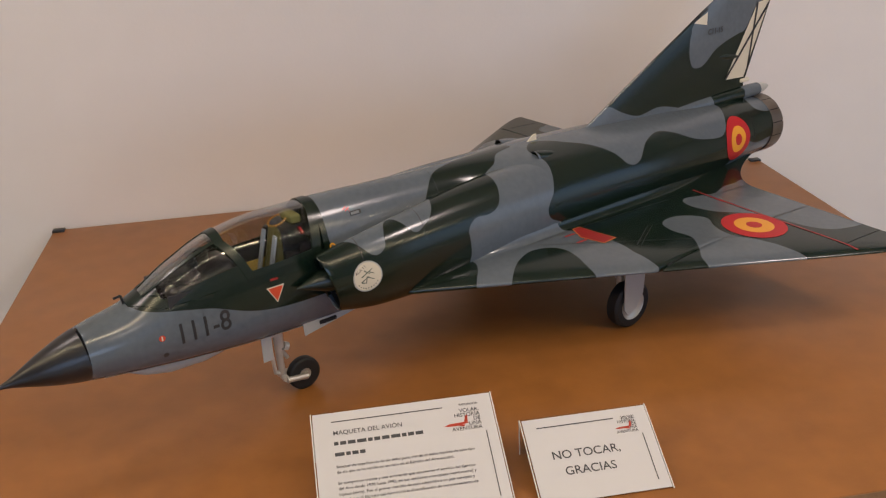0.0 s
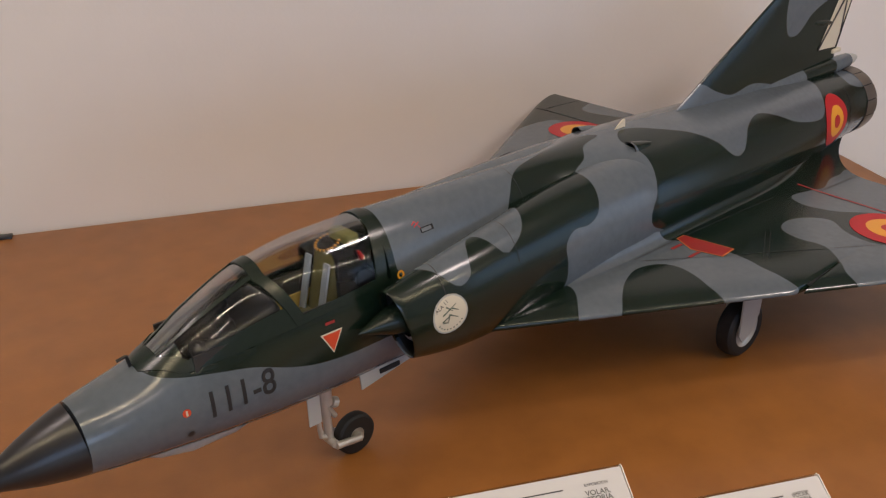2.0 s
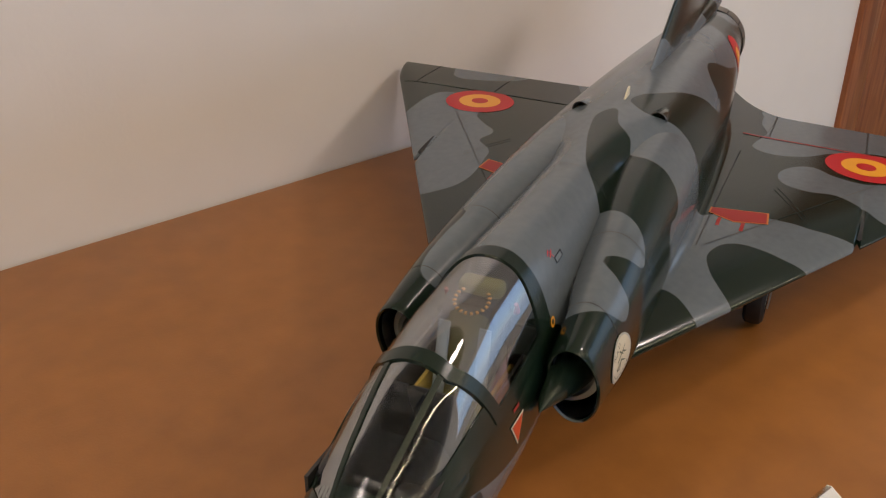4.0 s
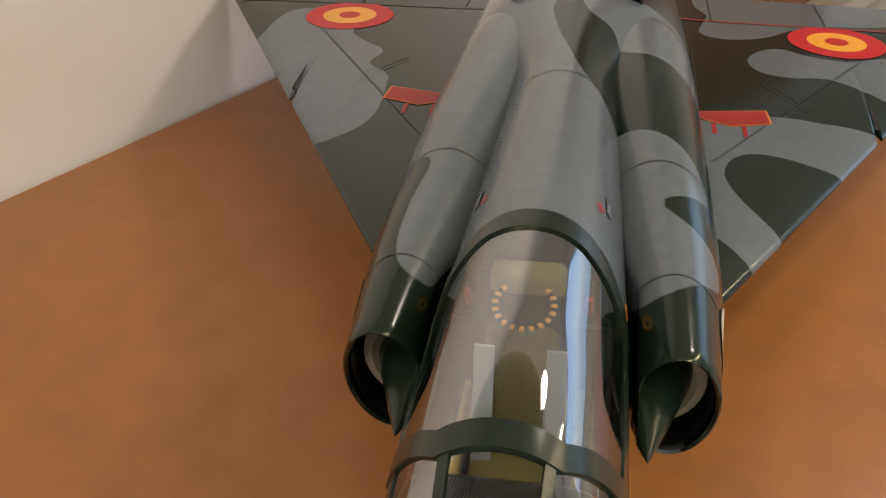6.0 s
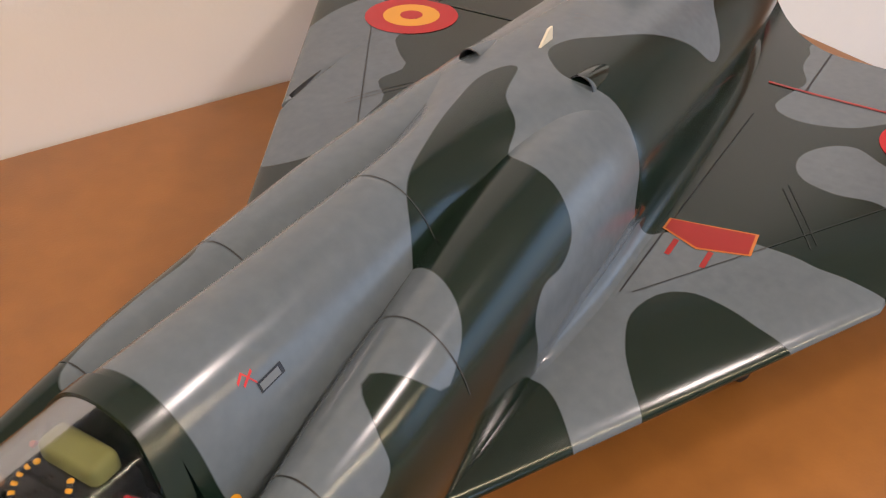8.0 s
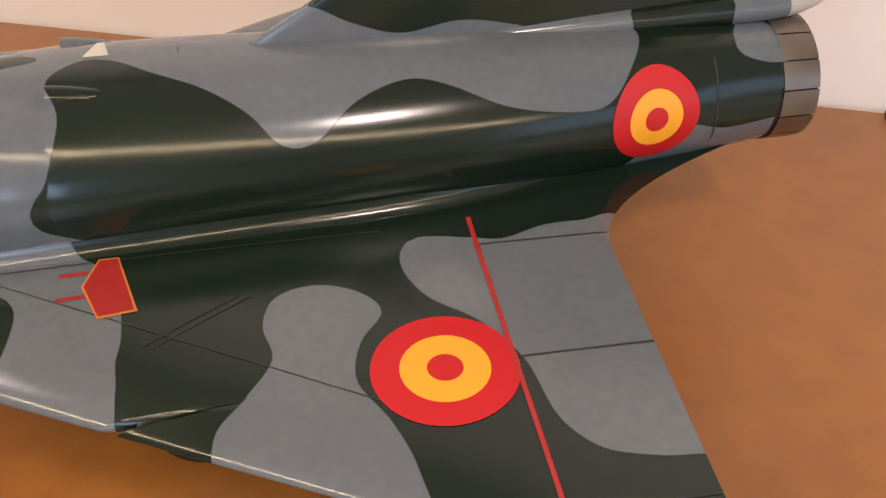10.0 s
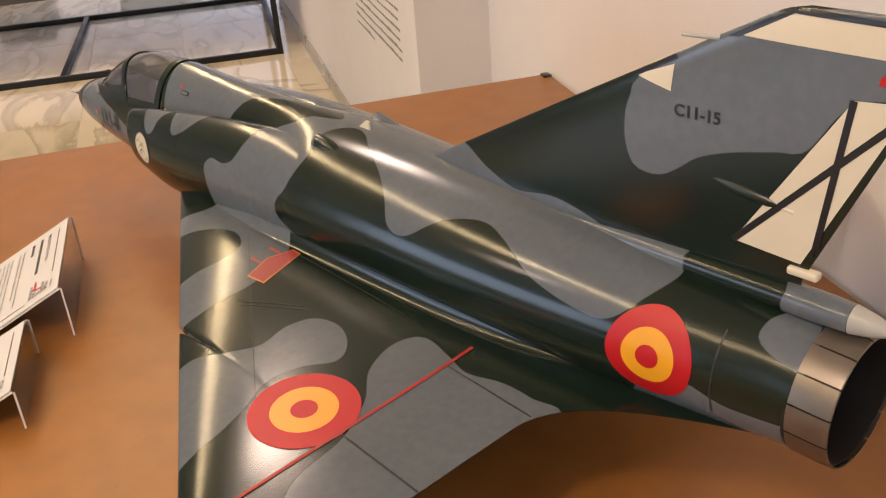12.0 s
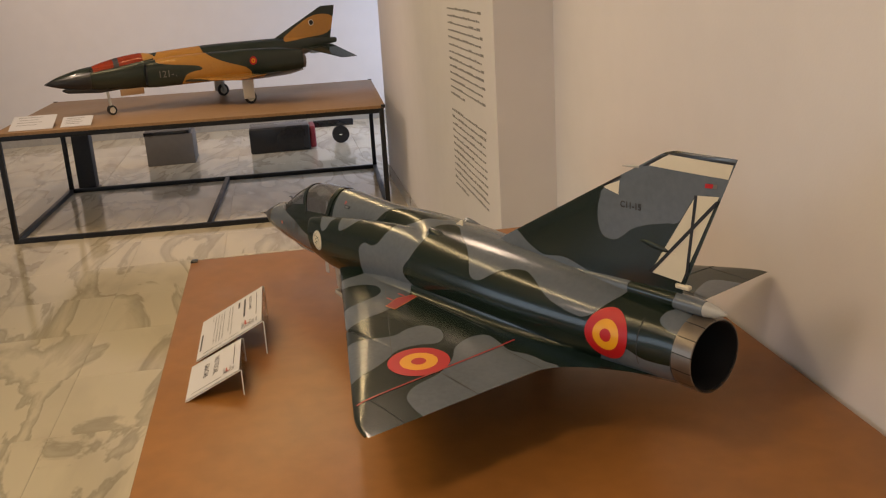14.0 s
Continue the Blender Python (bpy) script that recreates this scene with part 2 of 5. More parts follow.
def rod_bm(a, b, r0, r1=None, n=14):
    a, b = Vector(a), Vector(b)
    bm = bmesh.new()
    bmesh.ops.create_cone(bm, cap_ends=True, segments=n, radius1=r0, radius2=r0 if r1 is None else r1, depth=(b - a).length)
    bm.transform(Matrix.Translation((a + b) / 2) @ (b - a).to_track_quat("Z", "Y").to_matrix().to_4x4())
    return bm


def spin_bm(profile, centre, axis, n=40):
    """A turned body: profile of (along the axis, radius)."""
    q = Vector(axis).to_track_quat("Z", "Y").to_matrix().to_4x4()
    bm, rings = bmesh.new(), []
    for h, r in profile:
        rings.append([bm.verts.new((r * math.cos(k * math.tau / n), r * math.sin(k * math.tau / n), h)) for k in range(n)])
    for a, b in zip(rings, rings[1:]):
        for k in range(n):
            bm.faces.new((a[k], a[(k + 1) % n], b[(k + 1) % n], b[k]))
    bm.transform(Matrix.Translation(centre) @ q)
    bmesh.ops.remove_doubles(bm, verts=bm.verts[:], dist=1e-6)
    bmesh.ops.recalc_face_normals(bm, faces=bm.faces[:])
    return bm


def smooth_curve(xs, ys):
    """A monotone cubic through the given stations."""
    xs, ys = np.array(xs, float), np.array(ys, float)
    h, d = np.diff(xs), np.diff(ys) / np.diff(xs)
    m = np.zeros(len(xs))
    for k in range(1, len(xs) - 1):
        if d[k - 1] * d[k] > 0:
            w1, w2 = 2 * h[k] + h[k - 1], h[k] + 2 * h[k - 1]
            m[k] = (w1 + w2) / (w1 / d[k - 1] + w2 / d[k])
    m[0], m[-1] = d[0], d[-1]

    def f(x):
        k = int(np.clip(np.searchsorted(xs, x) - 1, 0, len(h) - 1))
        t = (min(max(x, xs[0]), xs[-1]) - xs[k]) / h[k]
        return ((1 + 2 * t) * (1 - t) ** 2 * ys[k] + t * (1 - t) ** 2 * h[k] * m[k] + t * t * (3 - 2 * t) * ys[k + 1] + t * t * (t - 1) * h[k] * m[k + 1])
    return f


def loft(rings, cap0=True, cap1=True, closed=True):
    """Skin over rings of equal length."""
    n = len(rings[0])
    verts = [p for r in rings for p in r]
    faces = []
    for i in range(len(rings) - 1):
        for k in range(n if closed else n - 1):
            j = (k + 1) % n
            faces.append((i * n + k, i * n + j, (i + 1) * n + j, (i + 1) * n + k))
    if cap0:
        faces.append(tuple(range(n - 1, -1, -1)))
    if cap1:
        faces.append(tuple((len(rings) - 1) * n + k for k in range(n)))
    return verts, faces


def text_bm(words, size, align="LEFT", depth=0.0, space=1.0, bold=0.0):
    cu = bpy.data.curves.new("letters", "FONT")
    cu.body, cu.size, cu.align_x, cu.extrude, cu.space_line = words, size, align, depth, space
    cu.offset = bold
    ob = bpy.data.objects.new("letters", cu)
    me = bpy.data.meshes.new_from_object(ob)
    bm = bmesh.new()
    bm.from_mesh(me)
    bpy.data.objects.remove(ob)
    bpy.data.curves.remove(cu)
    bpy.data.meshes.remove(me)
    return bm

# ---- the room ----
NORTH, SOUTH, EAST, WEST = 0.012, -7.6, 6.2, -8.2


def structure(name, bm, mat, label, category):
    return tagged(part(name, bm, mat, smooth=False), label, category, kind="structure")


structure("wall_north", box_bm(-0.55, NORTH, FLOOR, 3.2, NORTH + 0.2, CEIL), WALL, "plain white painted wall behind the display table", "wall")
structure("wall_north_end", box_bm(5.0, NORTH, FLOOR, EAST, NORTH + 0.2, CEIL), WALL, "plain white painted wall beside the wooden door", "wall")
structure("wall_over_door", box_bm(3.2, NORTH, 1.5, 5.0, NORTH + 0.2, CEIL), WALL, "plain white painted wall above the wooden door", "wall")
structure("wall_projection", box_bm(-4.9, -0.24, FLOOR, -0.55, NORTH + 0.2, CEIL), WALL, "thick white wall section that carries the printed text", "wall")
structure("wall_east", join(box_bm(EAST, SOUTH - 0.2, FLOOR, EAST + 0.2, -4.75, CEIL), box_bm(EAST, -1.45, FLOOR, EAST + 0.2, NORTH + 0.2, CEIL), box_bm(EAST, -4.75, FLOOR, EAST + 0.2, -1.45, -0.3), box_bm(EAST, -4.75, 1.8, EAST + 0.2, -1.45, CEIL)), WALL, "plain white painted wall closing the room", "wall")
structure("wall_south", join(box_bm(WEST - 0.2, SOUTH - 0.2, FLOOR, -0.6, SOUTH, CEIL), box_bm(3.0, SOUTH - 0.2, FLOOR, EAST, SOUTH, CEIL), box_bm(-0.6, SOUTH - 0.2, FLOOR, 3.0, SOUTH, -0.1), box_bm(-0.6, SOUTH - 0.2, 1.7, 3.0, SOUTH, CEIL)), WALL, "plain white painted wall opposite the display", "wall")
structure("wall_west", box_bm(WEST - 0.2, SOUTH, FLOOR, WEST, 1.2, CEIL), WALL, "white painted wall behind the second table", "wall")
structure("wall_niche", box_bm(-5.1, NORTH + 0.2, FLOOR, -4.9, 1.2, CEIL), WALL, "white painted wall of the window recess", "wall")
structure("wall_window", join(box_bm(WEST, 1.2, FLOOR, -4.9, 1.4, -0.6), box_bm(WEST, 1.2, 1.7, -4.9, 1.4, CEIL), box_bm(WEST, 1.2, -0.6, -8.0, 1.4, 1.7), box_bm(-5.4, 1.2, -0.6, -4.9, 1.4, 1.7)), WALL, "white wall around the tall window", "wall")
structure("ceiling", box_bm(WEST - 0.2, SOUTH - 0.2, CEIL, EAST + 0.2, 1.4, CEIL + 0.2), CEILING, "plain white painted ceiling with track lights", "ceiling")
baseboard = structure("baseboard", join(box_bm(-4.9, -0.252, FLOOR, -0.55, -0.2405, FLOOR + 0.09), box_bm(WEST + 0.001, SOUTH + 0.01, FLOOR, WEST + 0.013, 1.19, FLOOR + 0.09)), plain("grey_stone_skirting", (0.4, 0.38, 0.34), 0.3), "low grey stone skirting along the walls", "baseboard")
window = tagged(part("window_1", join(box_bm(-8.0, 1.24, -0.6, -7.92, 1.3, 1.7), box_bm(-5.48, 1.24, -0.6, -5.4, 1.3, 1.7), box_bm(-7.92, 1.24, -0.6, -5.48, 1.3, -0.52), box_bm(-7.92, 1.24, 1.62, -5.48, 1.3, 1.7), box_bm(-6.74, 1.24, -0.52, -6.66, 1.3, 1.62)), WHITE, smooth=False), "tall white-framed window letting in bluish daylight", "window", kind="structure")
pane = part("pane", box_bm(-7.92, 1.265, -0.52, -6.74, 1.271, 1.62), ACRYLIC, window, smooth=False)
pane2 = part("pane", box_bm(-6.66, 1.265, -0.52, -5.48, 1.271, 1.62), ACRYLIC, window, smooth=False)
pane.visible_shadow = pane2.visible_shadow = False


def wooden_door():
    d = thing("door_1", "closed varnished reddish-brown wooden double door in the wall", "door", kind="structure")
    y = NORTH
    part("door_frame", join(box_bm(3.2, y - 0.02, FLOOR, 3.3, y + 0.15, 1.5, 0.004), box_bm(4.9, y - 0.02, FLOOR, 5.0, y + 0.15, 1.5, 0.004), box_bm(3.3, y - 0.02, 1.4, 4.9, y + 0.15, 1.5, 0.004)), DOORWOOD, d)
    for x0, x1 in ((3.305, 4.095), (4.105, 4.895)):
        leaf = part("door_leaf", box_bm(x0, y + 0.05, FLOOR + 0.005, x1, y + 0.09, 1.395, 0.003), DOORWOOD, d)
        part("stile", join(box_bm(x0, y + 0.03, FLOOR + 0.01, x0 + 0.12, y + 0.05, 1.39, 0.004), box_bm(x1 - 0.12, y + 0.03, FLOOR + 0.01, x1, y + 0.05, 1.39, 0.004)), DOORWOOD, leaf)
        part("rail", join(*[box_bm(x0 + 0.12, y + 0.032, z, x1 - 0.12, y + 0.05, z + 0.16, 0.004) for z in (FLOOR + 0.01, 0.1, 1.22)]), DOORWOOD, leaf)
    part("door_handle", join(rod_bm((4.06, y + 0.05, 0.25), (4.06, y - 0.02, 0.25), 0.01), rod_bm((4.06, y - 0.02, 0.25), (3.95, y - 0.02, 0.25), 0.009)), METAL, d, "dull metal lever handle")


wooden_door()


GREYINK = plain("grey_ink", (0.24, 0.23, 0.22), 0.6)


# printed text on the wall: lines too far to read
def wall_text():
    random.seed(4)
    t = thing("wall_text", "dark printed paragraphs of an exhibition text on the white wall", "wall text")
    z = 1.75
    for para in (7, 9, 8, 13, 12):
        for k in range(para):
            n, x = (0.8 if k < para - 1 else 0.35), -1.60
            parts = []
            while x < -1.60 + 1.0 * n - 0.02:
                w = random.uniform(0.02, 0.075)
                parts.append(box_bm(x, -0.2412, z, min(x + w, -0.62), -0.2402, z + random.choice((0.007, 0.009, 0.012))))
                x += w + 0.012
            part("text_line", join(*parts), GREYINK, t, smooth=False)
            z -= 0.036
        z -= 0.05


wall_text()


# ---- display tables ----
def display_table(x0, y0, x1, y1, m, label, top_mat, lip):
    t = thing("display_table", label, "table", m, group="display tables")
    part("tabletop", box_bm(x0, y0, -0.022, x1, y1, 0.0, 0.0015), top_mat, t)
    part("edge_band", join(box_bm(x0 - 0.001, y0 - 0.001, -0.020, x1 + 0.001, y0 + 0.004, -0.002), box_bm(x0 - 0.001, y0, -0.020, x0 + 0.004, y1, -0.002)), BOARD_EDGE, t, "raw fibre board edge", smooth=False)
    s = 0.035
    for x in (x0 + 0.01, x1 - 0.01 - s):
        for y in (y0 + 0.01, y1 - 0.01 - s):
            part("leg", box_bm(x, y, FLOOR, x + s, y + s, -0.022, 0.002), STEEL, t)
    for z in (-0.022 - s, FLOOR):
        for y in (y0 + 0.01, y1 - 0.01 - s):
            part("rail", box_bm(x0 + 0.01 + s, y, z, x1 - 0.01 - s, y + s, z + s, 0.002), STEEL, t)
        for x in (x0 + 0.01, (x0 + x1) / 2, x1 - 0.01 - s):
            part("rail", box_bm(x, y0 + 0.01 + s, z, x + s, y1 - 0.01 - s, z + s, 0.002), STEEL, t)
    for x in (x0, x1 - 0.028):
        for y in (y0, y1 - 0.02):
            part("corner_cap", box_bm(x - 0.002, y - 0.002, -0.02, x + 0.03, y + 0.022, 0.005, 0.002), BLACK, t, "small black plastic corner cap")
    return t


TAIL = 2.03
display_table(0.0, -1.495, TAIL, 0.0, Matrix.Identity(4), "brown board table on a black steel frame below the delta jet", BOARD, 0.0)
display_table(-1.37, -0.85, 1.37, 0.85, pose(-4.44, -1.72, 0, 0, 0, 87.5), "brown board table on a black steel frame below the tan jet", TABLEWOOD, 0.0)


# ---- signs ----
# grey, not black: the glare that pales the print is put into the ink
CARDINK = plain("glare_paled_ink", (0.07, 0.07, 0.075), 0.6)

def bars(rows, x0, top, step, height, parent, mat, tilt):
    """Unreadable lines of print as thin bars."""
    for k, w in enumerate(rows):
        bits, x = [], x0
        while x < x0 + w - 0.004:
            d = min(x0 + w - x, height * (1.2 + 1.3 * ((k * 7 + len(bits) * 5) % 4) / 3))
            bits.append(box_bm(x, top - k * step - height, 0.0003, x + d, top - k * step, 0.0007))
            x += d + height * 0.45
        bm = join(*bits)
        bm.transform(tilt)
        part("print_line", bm, CARDINK, parent, smooth=False)


def lettering(words, size, x, y, parent, tilt, mat=CARDINK, align="LEFT", shear=1.0, name="lettering", space=1.0):
    bm = text_bm(words, size, align, space=space, bold=size * 0.006)
    bm.transform(tilt @ Matrix.Translation((x, y, 0.0006)) @ Matrix.Diagonal((shear, 1, 1, 1)))
    part(name, bm, mat, parent, smooth=False)


def emblem(x, y, s, parent, tilt):
    """A small red jet silhouette: body, wing, fin."""
    bm = bmesh.new()
    for poly in (((0, 0.05), (0.25, 0.13), (0.9, 0.16), (1.0, 0.1), (0.6, 0.02), (0.2, 0.02)), ((0.82, 0.15), (0.92, 0.45), (1.0, 0.45), (0.97, 0.15)), ((0.45, 0.06), (0.8, -0.04), (0.85, 0.04))):
        bm.faces.new([bm.verts.new((px, py, 0)) for px, py in poly])
    bm.transform(tilt @ Matrix.Translation((x, y, 0.0006)) @ Matrix.Scale(s, 4))
    part("emblem", bm, plain("printed_red", (0.5, 0.06, 0.03), 0.5), parent, "small printed red jet", smooth=False)


# whitish strips paint the light caught in the clear acrylic's edges
EDGE_GLINT = plain("acrylic_edge_glint", (0.85, 0.85, 0.82), 0.4)


def tent_sign(name, width, depth, height, foot, m, label, group="signs on the table"):
    """A clear acrylic easel with a printed card: the card leans from its front foot up to the ridge, a leg drops behind."""
    t = thing(name, label, "sign", m, group=group)
    slope = math.atan2(height, depth)
    tilt = Matrix.Translation((0, -depth, 0.003)) @ Matrix.Rotation(slope, 4, "X")
    long = math.hypot(height, depth)
    bm = box_bm(-0.003, -0.002, -0.004, width + 0.003, long + 0.002, -0.0016)
    bm.transform(tilt)
    stand = part("stand", bm, ACRYLIC, t, "clear acrylic easel", smooth=False)
    lg = box_bm(-0.003, 0, 0, width + 0.003, 0.0024, height + 0.001)
    lg.transform(Matrix.Translation((0, 0.004, 0)) @ Matrix.Rotation(-foot, 4, "X"))
    leg = part("support_leg", lg, ACRYLIC, t, smooth=False)
    for x in (-0.003, width + 0.0022):
        ed = box_bm(x - 0.0003, -0.0002, 0, x + 0.0011, 0.0026, height + 0.001)
        ed.transform(Matrix.Translation((0, 0.004, 0)) @ Matrix.Rotation(-foot, 4, "X"))
        part("leg_edge", ed, EDGE_GLINT, leg, "pale strip painting the bright edge of clear acrylic", smooth=False)
        ed = box_bm(x - 0.0003, -0.002, -0.0042, x + 0.0011, long + 0.002, -0.0014)
        ed.transform(tilt)
        part("stand_edge", ed, EDGE_GLINT, stand, smooth=False)
    bm = box_bm(0, 0, -0.0014, width, long, 0)
    bm.transform(tilt)
    part("card", bm, PAPER, t, smooth=False)
    line = box_bm(0.03 * width / 0.297, long - 0.018, 0.0003, width * 0.72, long - 0.0165, 0.0007)
    line.transform(tilt)
    part("rule", line, CARDINK, t, smooth=False)
    line = box_bm(width - 0.018, long * 0.1, 0.0003, width - 0.0166, long * 0.66, 0.0007)
    line.transform(tilt)
    part("rule", line, CARDINK, t, smooth=False)
    k = width / 0.297
    lettering("EXPOSICIÓN", 0.0055 * k, width - 0.022, long - 0.018, t, tilt, align="RIGHT")
    lettering("VOLAR,\nHISTORIA\nDE\nUNA\nAVENTURA", 0.0092 * k + 0.0006, width - 0.022, long - 0.029 * k - 0.002, t, tilt, align="RIGHT", space=0.85)
    emblem(width - 0.086 * k, long - 0.056 * k, 0.042 * k, t, tilt)
    return t, tilt, long


sign, tilt, long = tent_sign("information_sign", 0.287, 0.178, 0.090, 0.0, pose(0.661, -1.235, 0), "white printed information card in a clear acrylic easel")
lettering("MAQUETA DEL AVIÓN", 0.0108, 0.03, long - 0.041, sign, tilt)
bars((0.141, 0.047), 0.03, long - 0.053, 0.019, 0.0058, sign, INK, tilt)
lettering("Reactor de caza francés de ala delta pura, siendo el único modelo de este tipo\nde ala que se ha tenido en servicio en el Ejército del Aire español.\n\nSe compraron treinta y una aeronaves que estuvieron al servicio del Ejército\ndel Aire desde 1970 hasta 1992, en sus versiones monoplaza (veinticuatro) y\nbiplaza (siete). Fue el primer modelo de caza adquirido a un país europeo y\ncon el que el Ejército del Aire inició la diversificación de sus proveedores de\nmateriales.", 0.0068, 0.03, long - 0.098, sign, tilt, space=1.35)
bars((0.12,), 0.12, long - 0.188, 0.01, 0.005, sign, INK, tilt)
sign, tilt, long = tent_sign("warning_sign", 0.203, 0.132, 0.063, 0.0, pose(0.989, -1.289, 0), "white card asking not to touch, in a clear acrylic easel")
lettering("NO TOCAR,\nGRACIAS", 0.0200, 0.088, long - 0.075, sign, tilt, align="CENTER", space=1.42)

# ---- the delta jet model ----
from mathutils.bvhtree import BVHTree

HEAD = radians(27.0)
JET = thing("model_jet_fighter", "large delta-wing model jet in glossy grey and green camouflage", "model aircraft",
            Matrix.Translation((1.2 - 1.2 * math.cos(HEAD), -0.7068 - 1.2 * math.sin(HEAD), 0)) @ Matrix.Rotation(HEAD, 4, "Z"))


def closed_curve(points, n=8):
    """A smooth closed outline through control points."""
    p, out = np.array(points, float), []
    for k in range(len(p)):
        a, b, c, d = p[k - 1], p[k], p[(k + 1) % len(p)], p[(k + 2) % len(p)]
        for t in np.linspace(0, 1, n, endpoint=False):
            out.append(0.5 * (2 * b + (c - a) * t + (2 * a - 5 * b + 4 * c - d) * t * t + (3 * b - a - 3 * c + d) * t ** 3))
    return np.array(out)


def distance_inside(q, poly):
    """Signed distance of the points q to an outline, positive inside."""
    a, b = poly, np.roll(poly, -1, 0)
    ab = b - a
    best, inside = np.full(len(q), 1e9), np.zeros(len(q), bool)
    for (ax, ay), (dx, dy), (bx, by) in zip(a, ab, b):
        t = np.clip(((q[:, 0] - ax) * dx + (q[:, 1] - ay) * dy) / max(dx * dx + dy * dy, 1e-12), 0, 1)
        best = np.minimum(best, np.hypot(q[:, 0] - ax - t * dx, q[:, 1] - ay - t * dy))
        if ay != by:
            inside ^= ((ay > q[:, 1]) != (by > q[:, 1])) & (q[:, 0] < (bx - ax) * (q[:, 1] - ay) / (by - ay) + ax)
    return np.where(inside, best, -best)


def body_map(v):
    """Length along the jet and the way round its body from the top, port negative."""
    return np.stack((v[:, 0], 0.11 * np.arctan2(v[:, 1], v[:, 2] - 0.235)), 1)


# colour edges of the camouflage: (length, way round) on the body, (length, span) on the wings, (length, height) on the fin
PORT_BAND = [(1.09, 0.0), (1.039, -0.015), (1.014, -0.038), (0.981, -0.054), (0.973, -0.093), (0.959, -0.12), (0.933, -0.13), (0.902, -0.129), (0.881, -0.143), (0.883, -0.168),
             (0.883, -0.2), (0.86, -0.24), (0.75, -0.262), (0.65, -0.235), (0.622, -0.217), (0.547, -0.212), (0.495, -0.203), (0.455, -0.185), (0.41, -0.154), (0.365, -0.135), (0.32, -0.113),
             (0.296, -0.076), (0.288, 0.0), (0.296, 0.076), (0.32, 0.113), (0.41, 0.154), (0.495, 0.203), (0.59, 0.22), (0.632, 0.16), (0.632, 0.05), (0.632, -0.04),
             (0.634, -0.09), (0.655, -0.112), (0.68, -0.136), (0.703, -0.13), (0.71, -0.112), (0.722, -0.094), (0.738, -0.088), (0.75, -0.1), (0.768, -0.122)]
PORT_BAND += [(0.788, -0.118), (0.817, -0.099), (0.853, -0.046), (0.885, -0.017), (0.939, -0.001), (1.0, 0.012), (1.06, 0.018)]
PORT_AFT = [(1.111, -0.023), (1.135, -0.008), (1.165, -0.014), (1.2, -0.036), (1.25, -0.062), (1.29, -0.092), (1.316, -0.122), (1.35, -0.122), (1.395, -0.088), (1.447, -0.07), (1.488, -0.081), (1.545, -0.111),
            (1.617, -0.126), (1.654, -0.12), (1.682, -0.079), (1.7, -0.03), (1.69, 0.02), (1.75, 0.04), (1.815, 0.01), (1.806, -0.04), (1.808, -0.071), (1.835, -0.088), (1.875, -0.1), (1.88, -0.17), (1.8, -0.19),
            (1.745, -0.168), (1.7, -0.19), (1.6, -0.27), (1.1, -0.27), (1.127, -0.2), (1.084, -0.172), (1.075, -0.157), (1.082, -0.143), (1.098, -0.125), (1.114, -0.078), (1.102, -0.042)]
STAR_FRONT = [(0.585, 0.06), (0.632, 0.08), (0.64, 0.099), (0.675, 0.104), (0.723, 0.1), (0.776, 0.093), (0.8, 0.12), (0.9, 0.17), (0.9, 0.27), (0.58, 0.27)]
STAR_AFT = [(1.2, 0.14), (1.4, 0.12), (1.55, 0.09), (1.7, 0.03), (1.8, 0.1), (1.8, 0.27), (1.2, 0.27)]
